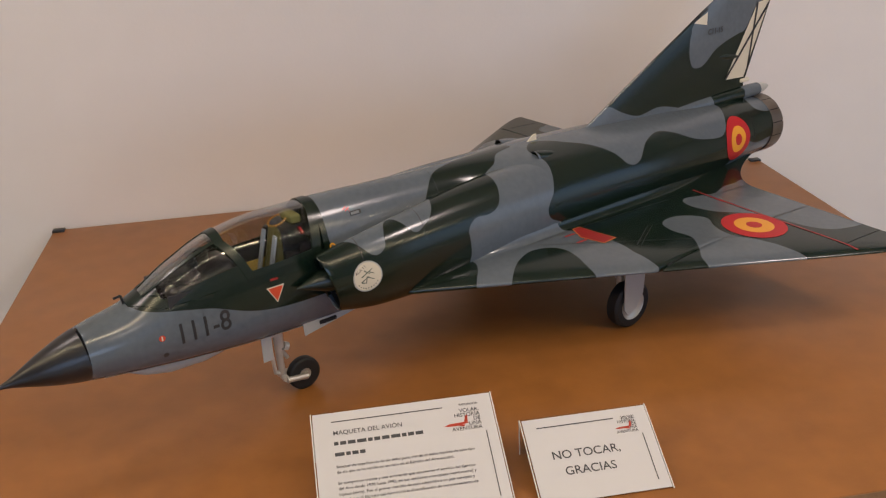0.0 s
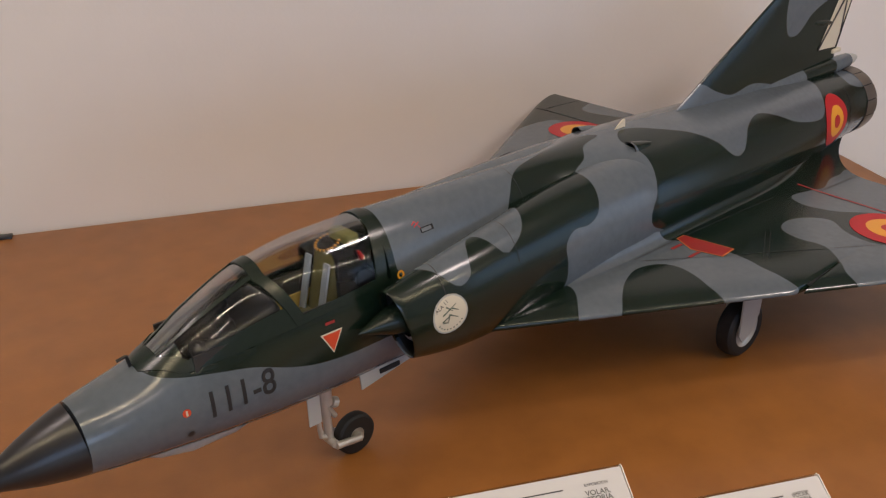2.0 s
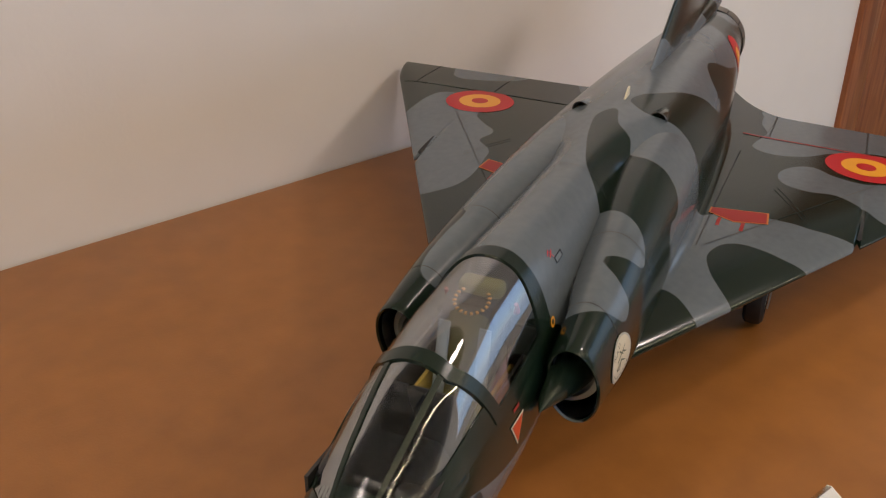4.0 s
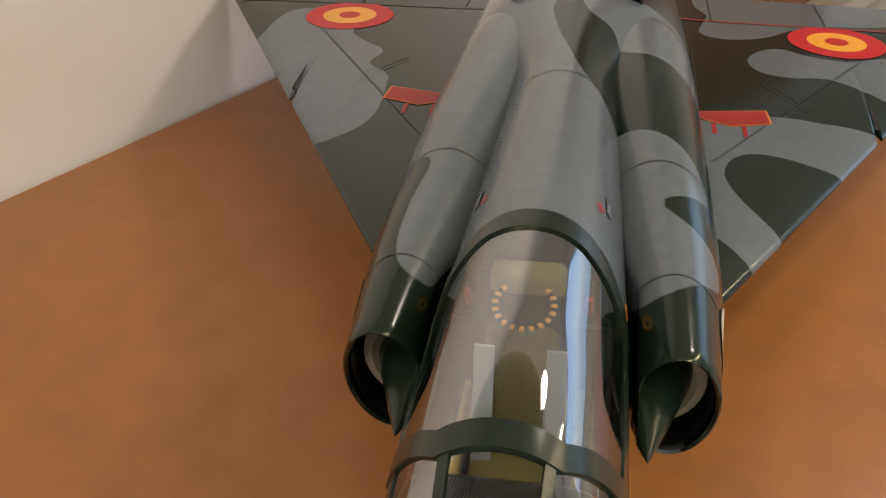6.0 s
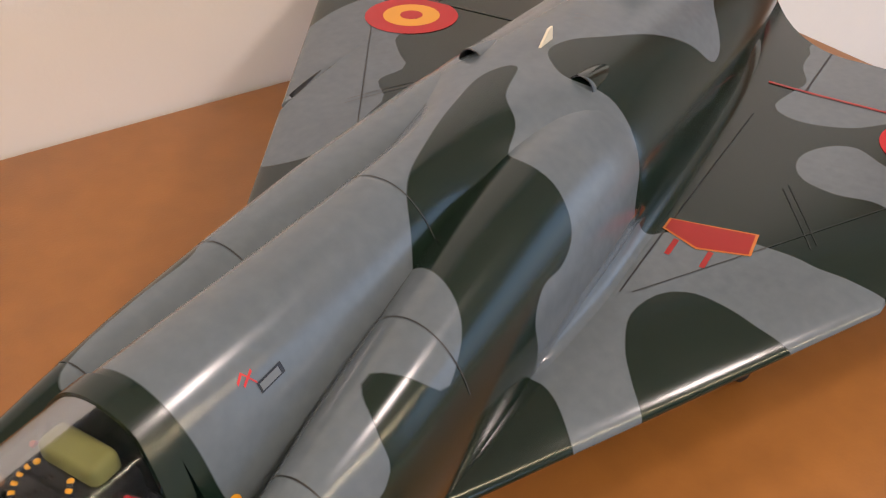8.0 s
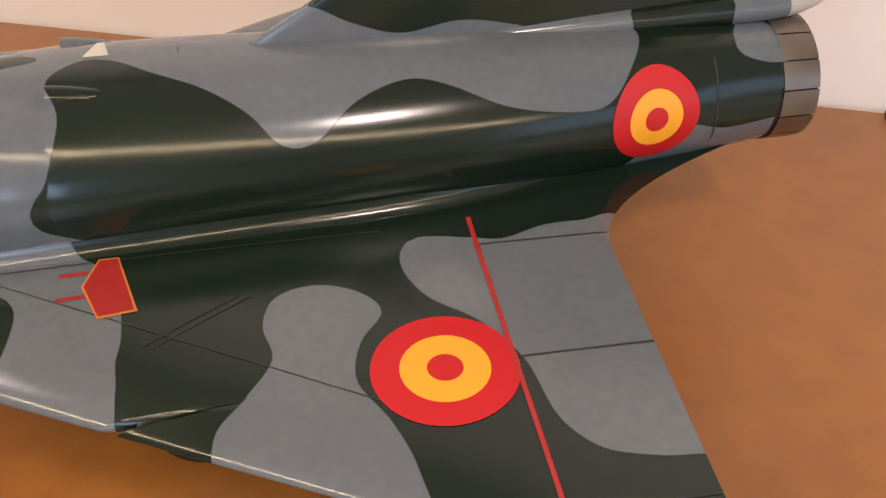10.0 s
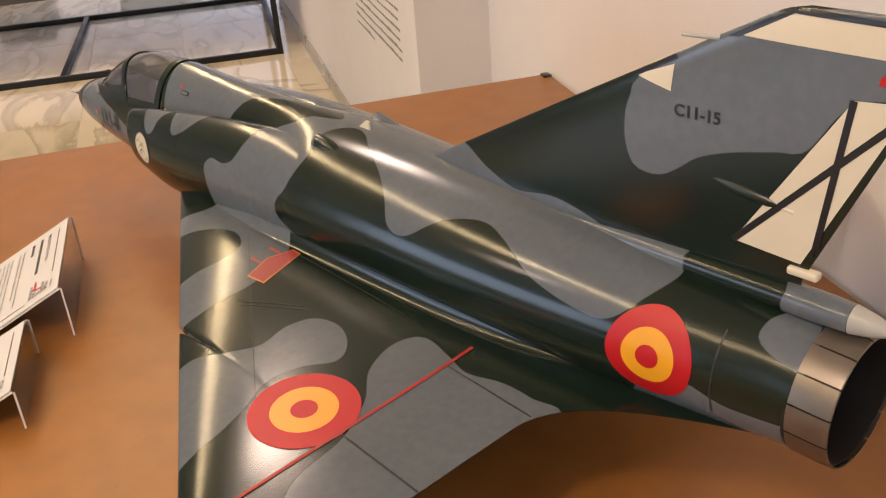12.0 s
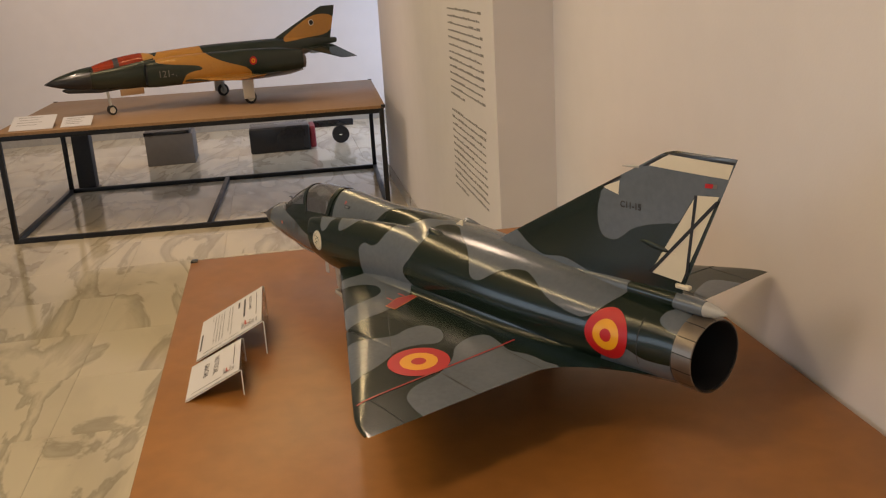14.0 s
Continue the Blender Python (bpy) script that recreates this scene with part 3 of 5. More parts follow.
PAINT = {
    "body": ("grey", [PORT_BAND, PORT_AFT, STAR_FRONT, STAR_AFT]),
    "wing_port": ("green", [
        [(0.885, -0.06), (0.89, -0.134), (0.852, -0.185), (0.87, -0.215), (0.903, -0.214), (0.935, -0.189), (0.963, -0.171), (1.001, -0.16), (1.038, -0.171), (1.056, -0.195), (1.056, -0.228), (1.05, -0.262), (1.053, -0.305), (1.1, -0.35), (1.149, -0.355),
         (1.155, -0.309), (1.153, -0.278), (1.156, -0.25), (1.15, -0.196), (1.128, -0.15), (1.1, -0.12), (1.09, -0.06)],
        [(1.392, -0.5), (1.3, -0.47), (1.24, -0.42), (1.237, -0.374), (1.261, -0.344), (1.287, -0.303), (1.28, -0.261), (1.292, -0.225), (1.329, -0.213), (1.368, -0.229), (1.387, -0.26), (1.364, -0.296), (1.356, -0.341), (1.379, -0.39), (1.393, -0.441)],
        [(1.471, -0.286), (1.43, -0.245), (1.413, -0.194), (1.431, -0.159), (1.485, -0.166), (1.519, -0.173), (1.563, -0.158), (1.605, -0.156), (1.65, -0.16), (1.66, -0.3), (1.65, -0.455), (1.605, -0.462), (1.566, -0.456), (1.534, -0.442), (1.511, -0.406), (1.5, -0.34)]]),
    "wing_starboard": ("green", [
        [(1.04, 0.285), (1.129, 0.34), (1.31, 0.45), (1.36, 0.448), (1.447, 0.43), (1.454, 0.377), (1.413, 0.305), (1.363, 0.318), (1.322, 0.288), (1.289, 0.256), (1.243, 0.265), (1.209, 0.233), (1.167, 0.226), (1.098, 0.221), (1.052, 0.238)],
        [(1.64, 0.455), (1.588, 0.46), (1.551, 0.432), (1.565, 0.37), (1.585, 0.33), (1.612, 0.31), (1.65, 0.3)],
        [(1.65, 0.21), (1.597, 0.195), (1.54, 0.168), (1.55, 0.14), (1.6, 0.14), (1.66, 0.15)]]),
    "fin": ("green", [
        [(1.625, 0.518), (1.7, 0.575), (1.75, 0.6), (1.94, 0.62), (1.94, 0.54), (1.87, 0.541), (1.84, 0.525), (1.811, 0.482), (1.784, 0.475), (1.735, 0.463), (1.7, 0.449), (1.678, 0.432), (1.655, 0.419), (1.625, 0.422), (1.612, 0.448), (1.611, 0.48), (1.617, 0.501)],
        [(1.27, 0.335), (1.32, 0.375), (1.36, 0.382), (1.401, 0.362), (1.45, 0.346), (1.507, 0.353), (1.552, 0.346), (1.59, 0.33), (1.55, 0.3), (1.3, 0.3)]]),
    "other_body": ("green", [
        [(0.88, 0.385), (0.93, 0.44), (0.98, 0.50), (1.27, 0.50), (1.32, 0.41), (1.4, 0.36), (1.51, 0.319), (1.65, 0.273), (1.70, 0.21), (1.58, 0.15), (1.385, 0.15), (1.10, 0.15), (1.11, 0.25), (1.184, 0.283), (1.255, 0.292), (1.247, 0.32), (1.11, 0.34), (0.95, 0.36)],
        [(2.08, 0.44), (2.25, 0.56), (2.42, 0.63), (2.58, 0.62), (2.61, 0.55), (2.52, 0.47), (2.3, 0.45)]]),
}


def painted(name, data, parent, where, label="", paint=None):
    ob = part(name, data, paint or CAMO, parent, label)
    v = np.array([x.co for x in ob.data.vertices])
    base, outlines = PAINT[where]
    q = v[:, [0, 1]] if where.startswith("wing") else v[:, [0, 2]] if where in ("fin", "other_body") else body_map(v)
    inside = np.full(len(v), -1e9)
    for poly in outlines:
        inside = np.maximum(inside, distance_inside(q, closed_curve(poly)))
    value = inside if base == "green" else -inside
    ob.data.attributes.new("camo", "FLOAT", "POINT").data.foreach_set("value", value.astype(np.float32))
    return ob


# body sections along the length: half width, top, bottom, height of the widest line
ST = [0.088, 0.12, 0.16, 0.21, 0.29, 0.37, 0.445, 0.53, 0.63, 0.75, 0.9, 1.05, 1.2, 1.4, 1.6, 1.75, 1.86]
half_w = smooth_curve(ST, [0.002, 0.015, 0.031, 0.045, 0.057, 0.064, 0.067, 0.068, 0.066, 0.063, 0.062, 0.064, 0.068, 0.074, 0.076, 0.074, 0.070])
top_z = smooth_curve(ST, [0.201, 0.215, 0.234, 0.254, 0.274, 0.318, 0.350, 0.363, 0.364, 0.360, 0.356, 0.354, 0.352, 0.345, 0.332, 0.320, 0.312])
low_z = smooth_curve(ST, [0.197, 0.186, 0.175, 0.166, 0.156, 0.147, 0.140, 0.135, 0.131, 0.126, 0.125, 0.124, 0.124, 0.128, 0.145, 0.160, 0.173])
mid_z = smooth_curve(ST, [0.199, 0.201, 0.205, 0.210, 0.212, 0.212, 0.212, 0.215, 0.225, 0.232, 0.235, 0.236, 0.238, 0.24, 0.242, 0.243, 0.243])
sill_z = smooth_curve([0.28, 0.33, 0.45, 0.55, 0.64], [0.258, 0.265, 0.274, 0.281, 0.288])
COCK0, COCK1 = 0.335, 0.620


def skin(x, phi, grow=0.0):
    """The body's surface at x; phi runs from the starboard side (0) over the top (90)."""
    c, s = math.cos(phi), math.sin(phi)
    p = 2 / 2.15 if s > 0 else 1.0
    w, m = half_w(x) + grow, mid_z(x)
    h = (top_z(x) - m + grow) if s > 0 else (m - low_z(x) + grow)
    return Vector((x, w * math.copysign(abs(c) ** p, c), m + h * math.copysign(abs(s) ** p, s)))


def sill_phi(x):
    lo, hi = 0.0, math.pi / 2
    for _ in range(30):
        mid = (lo + hi) / 2
        lo, hi = (mid, hi) if skin(x, mid).z < sill_z(x) else (lo, mid)
    return lo


def section_hull(pts):
    """Convex outline round points of one cross-section."""
    pts = sorted(set((round(a, 5), round(b, 5)) for a, b in pts))

    def half(seq):
        out = []
        for p in seq:
            while len(out) > 1 and (out[-1][0] - out[-2][0]) * (p[1] - out[-2][1]) - (out[-1][1] - out[-2][1]) * (p[0] - out[-2][0]) <= 0:
                out.pop()
            out.append(p)
        return out[:-1]
    return np.array(half(pts) + half(pts[::-1]))


def hull_reach(hull, angle):
    """How far the outline lies from the body's middle line at an angle."""
    d, o = np.array((math.cos(angle), math.sin(angle))), np.array((0.0, 0.238))
    a, b = hull, np.roll(hull, -1, 0)
    best = 0.0
    for p, q in zip(a, b):
        e, w = q - p, p - o
        den = d[0] * e[1] - d[1] * e[0]
        if abs(den) > 1e-12:
            t, k = (w[0] * e[1] - w[1] * e[0]) / den, (w[0] * d[1] - w[1] * d[0]) / den
            if t > 0 and -1e-6 <= k <= 1 + 1e-6:
                best = max(best, t)
    return best


BLUR = [(d, w / sum(math.exp(-(e / 6.5) ** 2 / 2) for e in range(-16, 17))) for d in range(-16, 17) for w in (math.exp(-(d / 6.5) ** 2 / 2),)]


def fuselage():
    xs = sorted(set([round(v, 4) for v in np.arange(0.21, 1.86, 0.009)] + [COCK0 - 0.001, COCK0 + 0.001, COCK1 - 0.001, COCK1 + 0.001, 1.86]))
    rings, N = [], 84
    for x in xs:
        ring = []
        for k in range(N):
            p = skin(x, math.tau * k / N)
            if COCK0 < x < COCK1:
                p.z = min(p.z, sill_z(x))
            ring.append(p)
        k = min(1.0, max(0.0, (x - 0.90) / 0.21)) * min(1.0, max(0.0, (1.85 - x) / 0.1))
        if k > 0:
            k = k * k * (3 - 2 * k)
            both = [(q.y, q.z) for q in ring] + [(sd * q.y, q.z) for q in trunk_ring(x, 1) for sd in (-1, 1)]
            hull = section_hull(both)
            around = np.linspace(-math.pi, math.pi, 120, endpoint=False)
            reach = np.array([hull_reach(hull, g) for g in around])
            soft_reach = sum(w * np.roll(reach, d) for d, w in BLUR)
            for q in ring:
                ang, r = math.atan2(q.z - 0.238, q.y), math.hypot(q.y, q.z - 0.238)
                f = (r + k * (np.interp(ang, around, soft_reach, period=math.tau) + 0.0014 - r)) / r
                q.y, q.z = q.y * f, 0.238 + (q.z - 0.238) * f
        rings.append(ring)
    verts, faces = loft(rings, True, False)
    keep = []
    for f in faces:
        c = sum((verts[i] for i in f), Vector()) / len(f)
        if len(f) == 4 and COCK0 + 0.012 < c.x < COCK1 - 0.004 and abs(c.y) < half_w(c.x) - 0.014 and abs(c.z - sill_z(c.x)) < 0.002:
            continue
        keep.append(f)
    return painted("fuselage", (verts, keep), JET, "body")


# engine air trunks: middle line, half width, half height, height
TR = [0.598, 0.65, 0.72, 0.82, 0.96, 1.1, 1.25, 1.4, 1.6, 1.75, 1.84]
tr_y = smooth_curve(TR, [0.095, 0.093, 0.089, 0.081, 0.068, 0.056, 0.043, 0.032, 0.018, 0.006, 0.0])
tr_a = smooth_curve(TR, [0.029, 0.034, 0.043, 0.051, 0.062, 0.072, 0.081, 0.085, 0.081, 0.074, 0.0705])
tr_top = smooth_curve(TR, [0.295, 0.304, 0.313, 0.324, 0.335, 0.338, 0.334, 0.327, 0.320, 0.316, 0.3125])
tr_low = smooth_curve(TR, [0.185, 0.176, 0.167, 0.161, 0.159, 0.157, 0.157, 0.158, 0.163, 0.170, 0.1735])


def tr_b(x):
    return (tr_top(x) - tr_low(x)) / 2


def tr_z(x):
    return (tr_top(x) + tr_low(x)) / 2


tr_in = smooth_curve([0.57, 0.66, 0.72, 0.78, 0.95, 1.85], [0.0695, 0.0690, 0.056, 0.03, -0.15, -0.2])


def trunk_ring(x, side, shrink=0.0, N=56):
    out = []
    for k in range(N):
        a = math.tau * k / N
        y = tr_y(x) + (tr_a(x) - shrink) * math.cos(a)
        z = tr_z(x) + (tr_b(x) - shrink) * math.sin(a)
        out.append(Vector((x - 0.012 + 0.030 * (0.5 - 0.5 * math.sin(a)) * max(0, 1 - (x - 0.598) / 0.1), side * max(y, tr_in(x) + shrink), z)))
    return out


def trunk(side):
    xs = [round(v, 4) for v in np.arange(0.598, 1.36, 0.009)]
    rings = [trunk_ring(x, side, 0.014 * min(1.0, max(0.0, (x - 1.06) / 0.16)) ** 2) for x in xs]
    lip = [trunk_ring(0.596, side, 0.0016), trunk_ring(0.598, side, 0.0036)]
    duct = [trunk_ring(x, side, 0.0045) for x in (0.606, 0.64, 0.70, 0.74)]
    v, f = loft(lip[::-1] + rings, False, False)
    if side < 0:
        f = [q[::-1] for q in f]
    t = painted("air_trunk", (v, f), JET, "body", "rounded engine air trunk with an open intake")
    for sx in (0.668, 0.80):
        arcs = [[p for p in trunk_ring(sx + d, side, -0.0004)[4:25]] for d in (0.0, 0.0012)]
        part("trunk_seam", loft(arcs, False, False, False), INK, t)
    v, f = loft(duct, False, True)
    part("duct", (v, f[:] if side < 0 else [q[::-1] for q in f]), BLACK, t, "dark inside of the intake")
    cone = spin_bm([(0.0, 0.0005), (0.022, 0.009), (0.055, 0.021), (0.082, 0.030), (0.092, 0.031), (0.13, 0.028)], (0.550, side * 0.078, 0.240), (1, 0, 0), 32)
    collar = spin_bm([(0, 0.033), (0.003, 0.0395), (0.012, 0.0395), (0.013, 0.030)], (0.626, side * 0.078, 0.240), (1, 0, 0), 32)
    for bm in (cone, collar):
        # the flat inner face stands off the body
        bmesh.ops.bisect_plane(bm, geom=bm.verts[:] + bm.edges[:] + bm.faces[:], plane_co=(0, side * 0.0715, 0), plane_no=(0, side, 0), clear_inner=True)
        bmesh.ops.holes_fill(bm, edges=[e for e in bm.edges if e.is_boundary])
    part("shock_cone", cone, DARKGREEN, t, "pointed dark green intake cone")
    part("cone_collar", collar, PALEGREY, t, "pale grey collar round the cone")
    return t


# wings
def lead_x(y):
    return 0.855 + (y - 0.176) / 0.566


def trail_x(y):
    if y > 0.21:
        return 1.622 - 0.012 * (y - 0.21) / 0.36
    t = max(0, (0.21 - y) / 0.12)
    return 1.622 + 0.10 * t ** 2.2


TIP = 0.578


def foil(u):
    return 5 * (0.2969 * math.sqrt(u) - 0.126 * u - 0.3516 * u * u + 0.2843 * u ** 3 - 0.1015 * u ** 4)


def wing_point(y, u, side, up):
    a, b = lead_x(y), trail_x(y)
    if y > TIP - 0.03:
        k = (y - TIP + 0.03) / 0.03
        a += 0.035 * (1 - math.sqrt(max(0, 1 - k * k)))
    a += 0.026 * max(0.0, 1 - abs(y - 0.3425) / 0.0045)
    c = b - a
    thick = (0.044 * c + 0.002) * foil(u)
    if y > TIP - 0.006:
        thick *= math.sqrt(max(0.0, (TIP - y) / 0.006))
    camber = -0.010 * (1 - u) ** 6
    return Vector((a + u * c, side * y, 0.190 - 0.016 * (y / 0.6) + (0.014 * y / 0.34 if side > 0 else 0) + camber * 0.5 + (thick if up else -thick)))


def wing(side):
    ys = sorted(list(np.linspace(0.05, TIP - 0.03, 62)) + [0.3379, 0.3402, 0.3425, 0.3448, 0.3471]) + list(TIP - 0.03 + 0.03 * np.sin(np.linspace(0.1, math.pi / 2, 12)))
    us = (0.5 - 0.5 * np.cos(np.linspace(0, math.pi, 75))) * 0.5 + 0.5 * np.linspace(0, 1, 75) ** 1.4
    rings = [[wing_point(y, u, side, True) for u in us[::-1]] + [wing_point(y, u, side, False) for u in us[1:]] for y in ys]
    v, f = loft(rings)
    if side > 0:
        f = [q[::-1] for q in f]
    return painted("wing", (v, f), JET, "wing_port" if side < 0 else "wing_starboard")


# fin
fin_lead = smooth_curve([0.325, 0.350, 0.581, 0.598, 0.608, 0.613], [1.249, 1.295, 1.725, 1.757, 1.778, 1.800])


def fin_trail(z):
    return 1.930 - (0.607 - z) * 0.425 if z > 0.35 else 1.8208


def fin():
    rings = []
    for z in list(np.linspace(0.325, 0.606, 60)) + [0.609, 0.6115, 0.613]:
        a, b = fin_lead(z), fin_trail(z)
        us = np.linspace(0, 1, 40) ** 1.5
        th = 0.020 * (b - a) + 0.0035
        th *= 1 if z < 0.606 else math.sqrt(max(0.02, (0.6135 - z) / 0.0075))
        rings.append([Vector((a + u * (b - a), th * foil(u) * 1.2, z)) for u in us[::-1]] + [Vector((a + u * (b - a), -th * foil(u) * 1.2, z)) for u in us[1:]])
    v, f = loft(rings)
    return painted("fin", (v, [q[::-1] for q in f]), JET, "fin")


trunks = [trunk(-1), trunk(1)]
body = fuselage()
wings = [wing(-1), wing(1)]
fin_ob = fin()



# smooth fillets between trunk and wing
def fillet(side):
    rings = []
    for x in np.arange(0.86, 1.66, 0.008):
        y0 = tr_y(x) + tr_a(x)
        c = (x - lead_x(0.15)) / (trail_x(0.15) - lead_x(0.15))
        zw = wing_point(0.15, min(0.99, max(0.002, c)), side, True).z
        k = min(1, max(0.15, (x - 0.86) / 0.15)) * math.sqrt(min(1, max(0.05, (1.65 - x) / 0.2)))
        s = min(0.95, max(-0.9, (zw + 0.018 * k - tr_z(x)) / tr_b(x)))
        a = Vector((x, tr_y(x) + tr_a(x) * math.sqrt(1 - s * s) - 0.0012, tr_z(x) + tr_b(x) * s))
        yb = y0 + 0.011 * k
        u = (x - lead_x(yb)) / (trail_x(yb) - lead_x(yb))
        if u < 0.004 or u > 0.995:
            continue
        b = wing_point(yb, u, 1, True)
        b.z = wing_point(yb, u, side, True).z - 0.0006
        m = Vector((x, a.y + 0.003, b.z + 0.002))
        rings.append([(lambda p: Vector((p.x, side * p.y, p.z)))(a * (1 - t) ** 2 + m * 2 * t * (1 - t) + b * t * t) for t in np.linspace(0, 1, 10)])
    v, f = loft(rings, False, False, False)
    return painted("root_fillet", (v, f if side < 0 else [q[::-1] for q in f]), wings[0 if side < 0 else 1], "wing_port" if side < 0 else "wing_starboard")


fillets = [fillet(-1), fillet(1)]


def tree_of(*obs):
    verts, polys = [], []
    for o in obs:
        k = len(verts)
        verts += [v.co.copy() for v in o.data.vertices]
        polys += [tuple(i + k for i in p.vertices) for p in o.data.polygons]
    return BVHTree.FromPolygons(verts, polys)


CORE_TREE = tree_of(body)
BODY_TREE, WING_TREE, FIN_TREE = tree_of(body, *trunks), tree_of(*wings, *fillets), tree_of(fin_ob)


def lay_on(bm, tree, way, off=0.0008):
    """Presses a flat shape on a surface, along the given way."""
    way, lost = Vector(way).normalized(), []
    for v in bm.verts[:]:
        place, normal, _, _ = tree.ray_cast(v.co - way * 0.5, way)
        if place is not None:
            v.co = place - way * off
        else:
            lost.append(v)
    bmesh.ops.delete(bm, geom=lost, context="VERTS")
    return bm


def disc_bm(r0, r1, n=48, rings=4):
    bm, rows = bmesh.new(), []
    for k in range(rings + 1):
        r = r0 + (r1 - r0) * k / rings
        rows.append([bm.verts.new((r * math.cos(math.tau * i / n), r * math.sin(math.tau * i / n), 0)) for i in range(n)])
    for a, b in zip(rows, rows[1:]):
        for i in range(n):
            bm.faces.new((a[i], a[(i + 1) % n], b[(i + 1) % n], b[i]))
    bmesh.ops.remove_doubles(bm, verts=bm.verts[:], dist=1e-6)
    return bm


def patch_bm(a, b, c, d, n=8, m=8):
    bm = bmesh.new()
    a, b, c, d = (Vector((*p, 0)) for p in (a, b, c, d))
    g = [[bm.verts.new(a.lerp(b, i / n).lerp(d.lerp(c, i / n), j / m)) for i in range(n + 1)] for j in range(m + 1)]
    for j in range(m):
        for i in range(n):
            bm.faces.new((g[j][i], g[j][i + 1], g[j + 1][i + 1], g[j + 1][i]))
    return bm


PORT = Matrix(((1, 0, 0, 0), (0, 0, -1, 0), (0, 1, 0, 0), (0, 0, 0, 1)))


def on_wing(name, bm, mat, parent, label="", off=0.0008):
    return part(name, lay_on(bm, WING_TREE, (0, 0, -1), off), mat, parent, label)


def on_side(name, bm, mat, parent, label="", side=-1, off=0.0008, tree=None, slope=0.0):
    bm.transform(PORT)
    way = Vector((0, -side, -slope))
    return part(name, lay_on(bm, tree or BODY_TREE, way, off), mat, parent, label)


# roundels, red panels, hinge lines on the wings
for side, w in ((-1, wings[0]), (1, wings[1])):
    rx, ry, rr = 1.431, side * 0.340, 0.064
    for k, (r0, r1, mat) in enumerate(((0.0385, rr, RED), (0.015, 0.039, YELLOW), (0, 0.0155, RED))):
        bm = disc_bm(r0, r1)
        bm.transform(Matrix.Translation((rx, ry, 0)))
        on_wing("roundel_ring" if k < 2 else "roundel_centre", bm, mat, w, ("red", "yellow", "red")[k] + " ring of the roundel", 0.0007 + 0.0003 * k)
    s = side
    pan = [(1.146, s * 0.139), (1.169, s * 0.219), (1.133, s * 0.222), (1.114, s * 0.176), (1.127, s * 0.139)]
    for grow, mat, off, lab in ((1.0, PANELEDGE, 0.0007, "faded orange border of the panel"), (0.89, PANELRED, 0.0011, "red walkway panel")):
        cx, cy = sum(p[0] for p in pan) / 5, sum(p[1] for p in pan) / 5
        q = [(cx + (x - cx) * grow, cy + (y - cy) * (grow + (1 - grow) * 0.45)) for x, y in pan]
        bm = join(patch_bm(q[0], q[1], q[2], q[3]), patch_bm(q[0], q[3], q[4], q[4], 4, 4))
        on_wing("panel_border" if mat is PANELEDGE else "panel", bm, mat, w, lab, off)
    for yy in (0.154, 0.187):
        on_wing("panel_mark", patch_bm((1.092, s * yy), (1.092, s * (yy + 0.005)), (1.118, s * (yy + 0.005)), (1.118, s * yy), 4, 2), PANELRED, w, "", 0.0006)
    on_wing("hinge_line", patch_bm((1.4885, s * 0.135), (1.4935, s * 0.135), (1.4945, s * 0.560), (1.4905, s * 0.560), 2, 40), plain("faded_red_paint", (0.34, 0.022, 0.02), 0.4) if side < 0 else DARKGREEN, w, "red line along the elevon hinge" if side < 0 else "", 0.0009)
    for y, x0, x1, wd in ((0.336, 1.494, 1.617, 0.0022), (0.178, 1.494, 1.624, 0.0018), (0.50, 1.494, 1.612, 0.0016)):
        on_wing("elevon_gap", patch_bm((x0, s * y), (x1, s * y), (x1, s * (y + wd)), (x0, s * (y + wd)), 12, 1), INK, w, "", 0.0006)
    for (xa, ya), (xb, yb), wd in (((1.02, 0.141), (1.40, 0.143), 0.0013), ((1.026, 0.150), (1.42, 0.395), 0.0014), ((1.175, 0.265), (1.26, 0.215), 0.0012), ((1.185, 0.268), (1.27, 0.218), 0.0012)):
        on_wing("panel_line", patch_bm((xa, s * ya), (xb, s * yb), (xb, s * (yb + wd)), (xa, s * (ya + wd)), 24, 1), INK, w, "", 0.0006)
    # leading edge slot with its small fence
    slot = patch_bm((1.1475, s * 0.3385), (1.235, s * 0.3455), (1.235, s * 0.3465), (1.1475, s * 0.3485), 10, 2)
    on_wing("edge_slot", slot, BLACK, w, "dark slot in the leading edge", 0.0009)

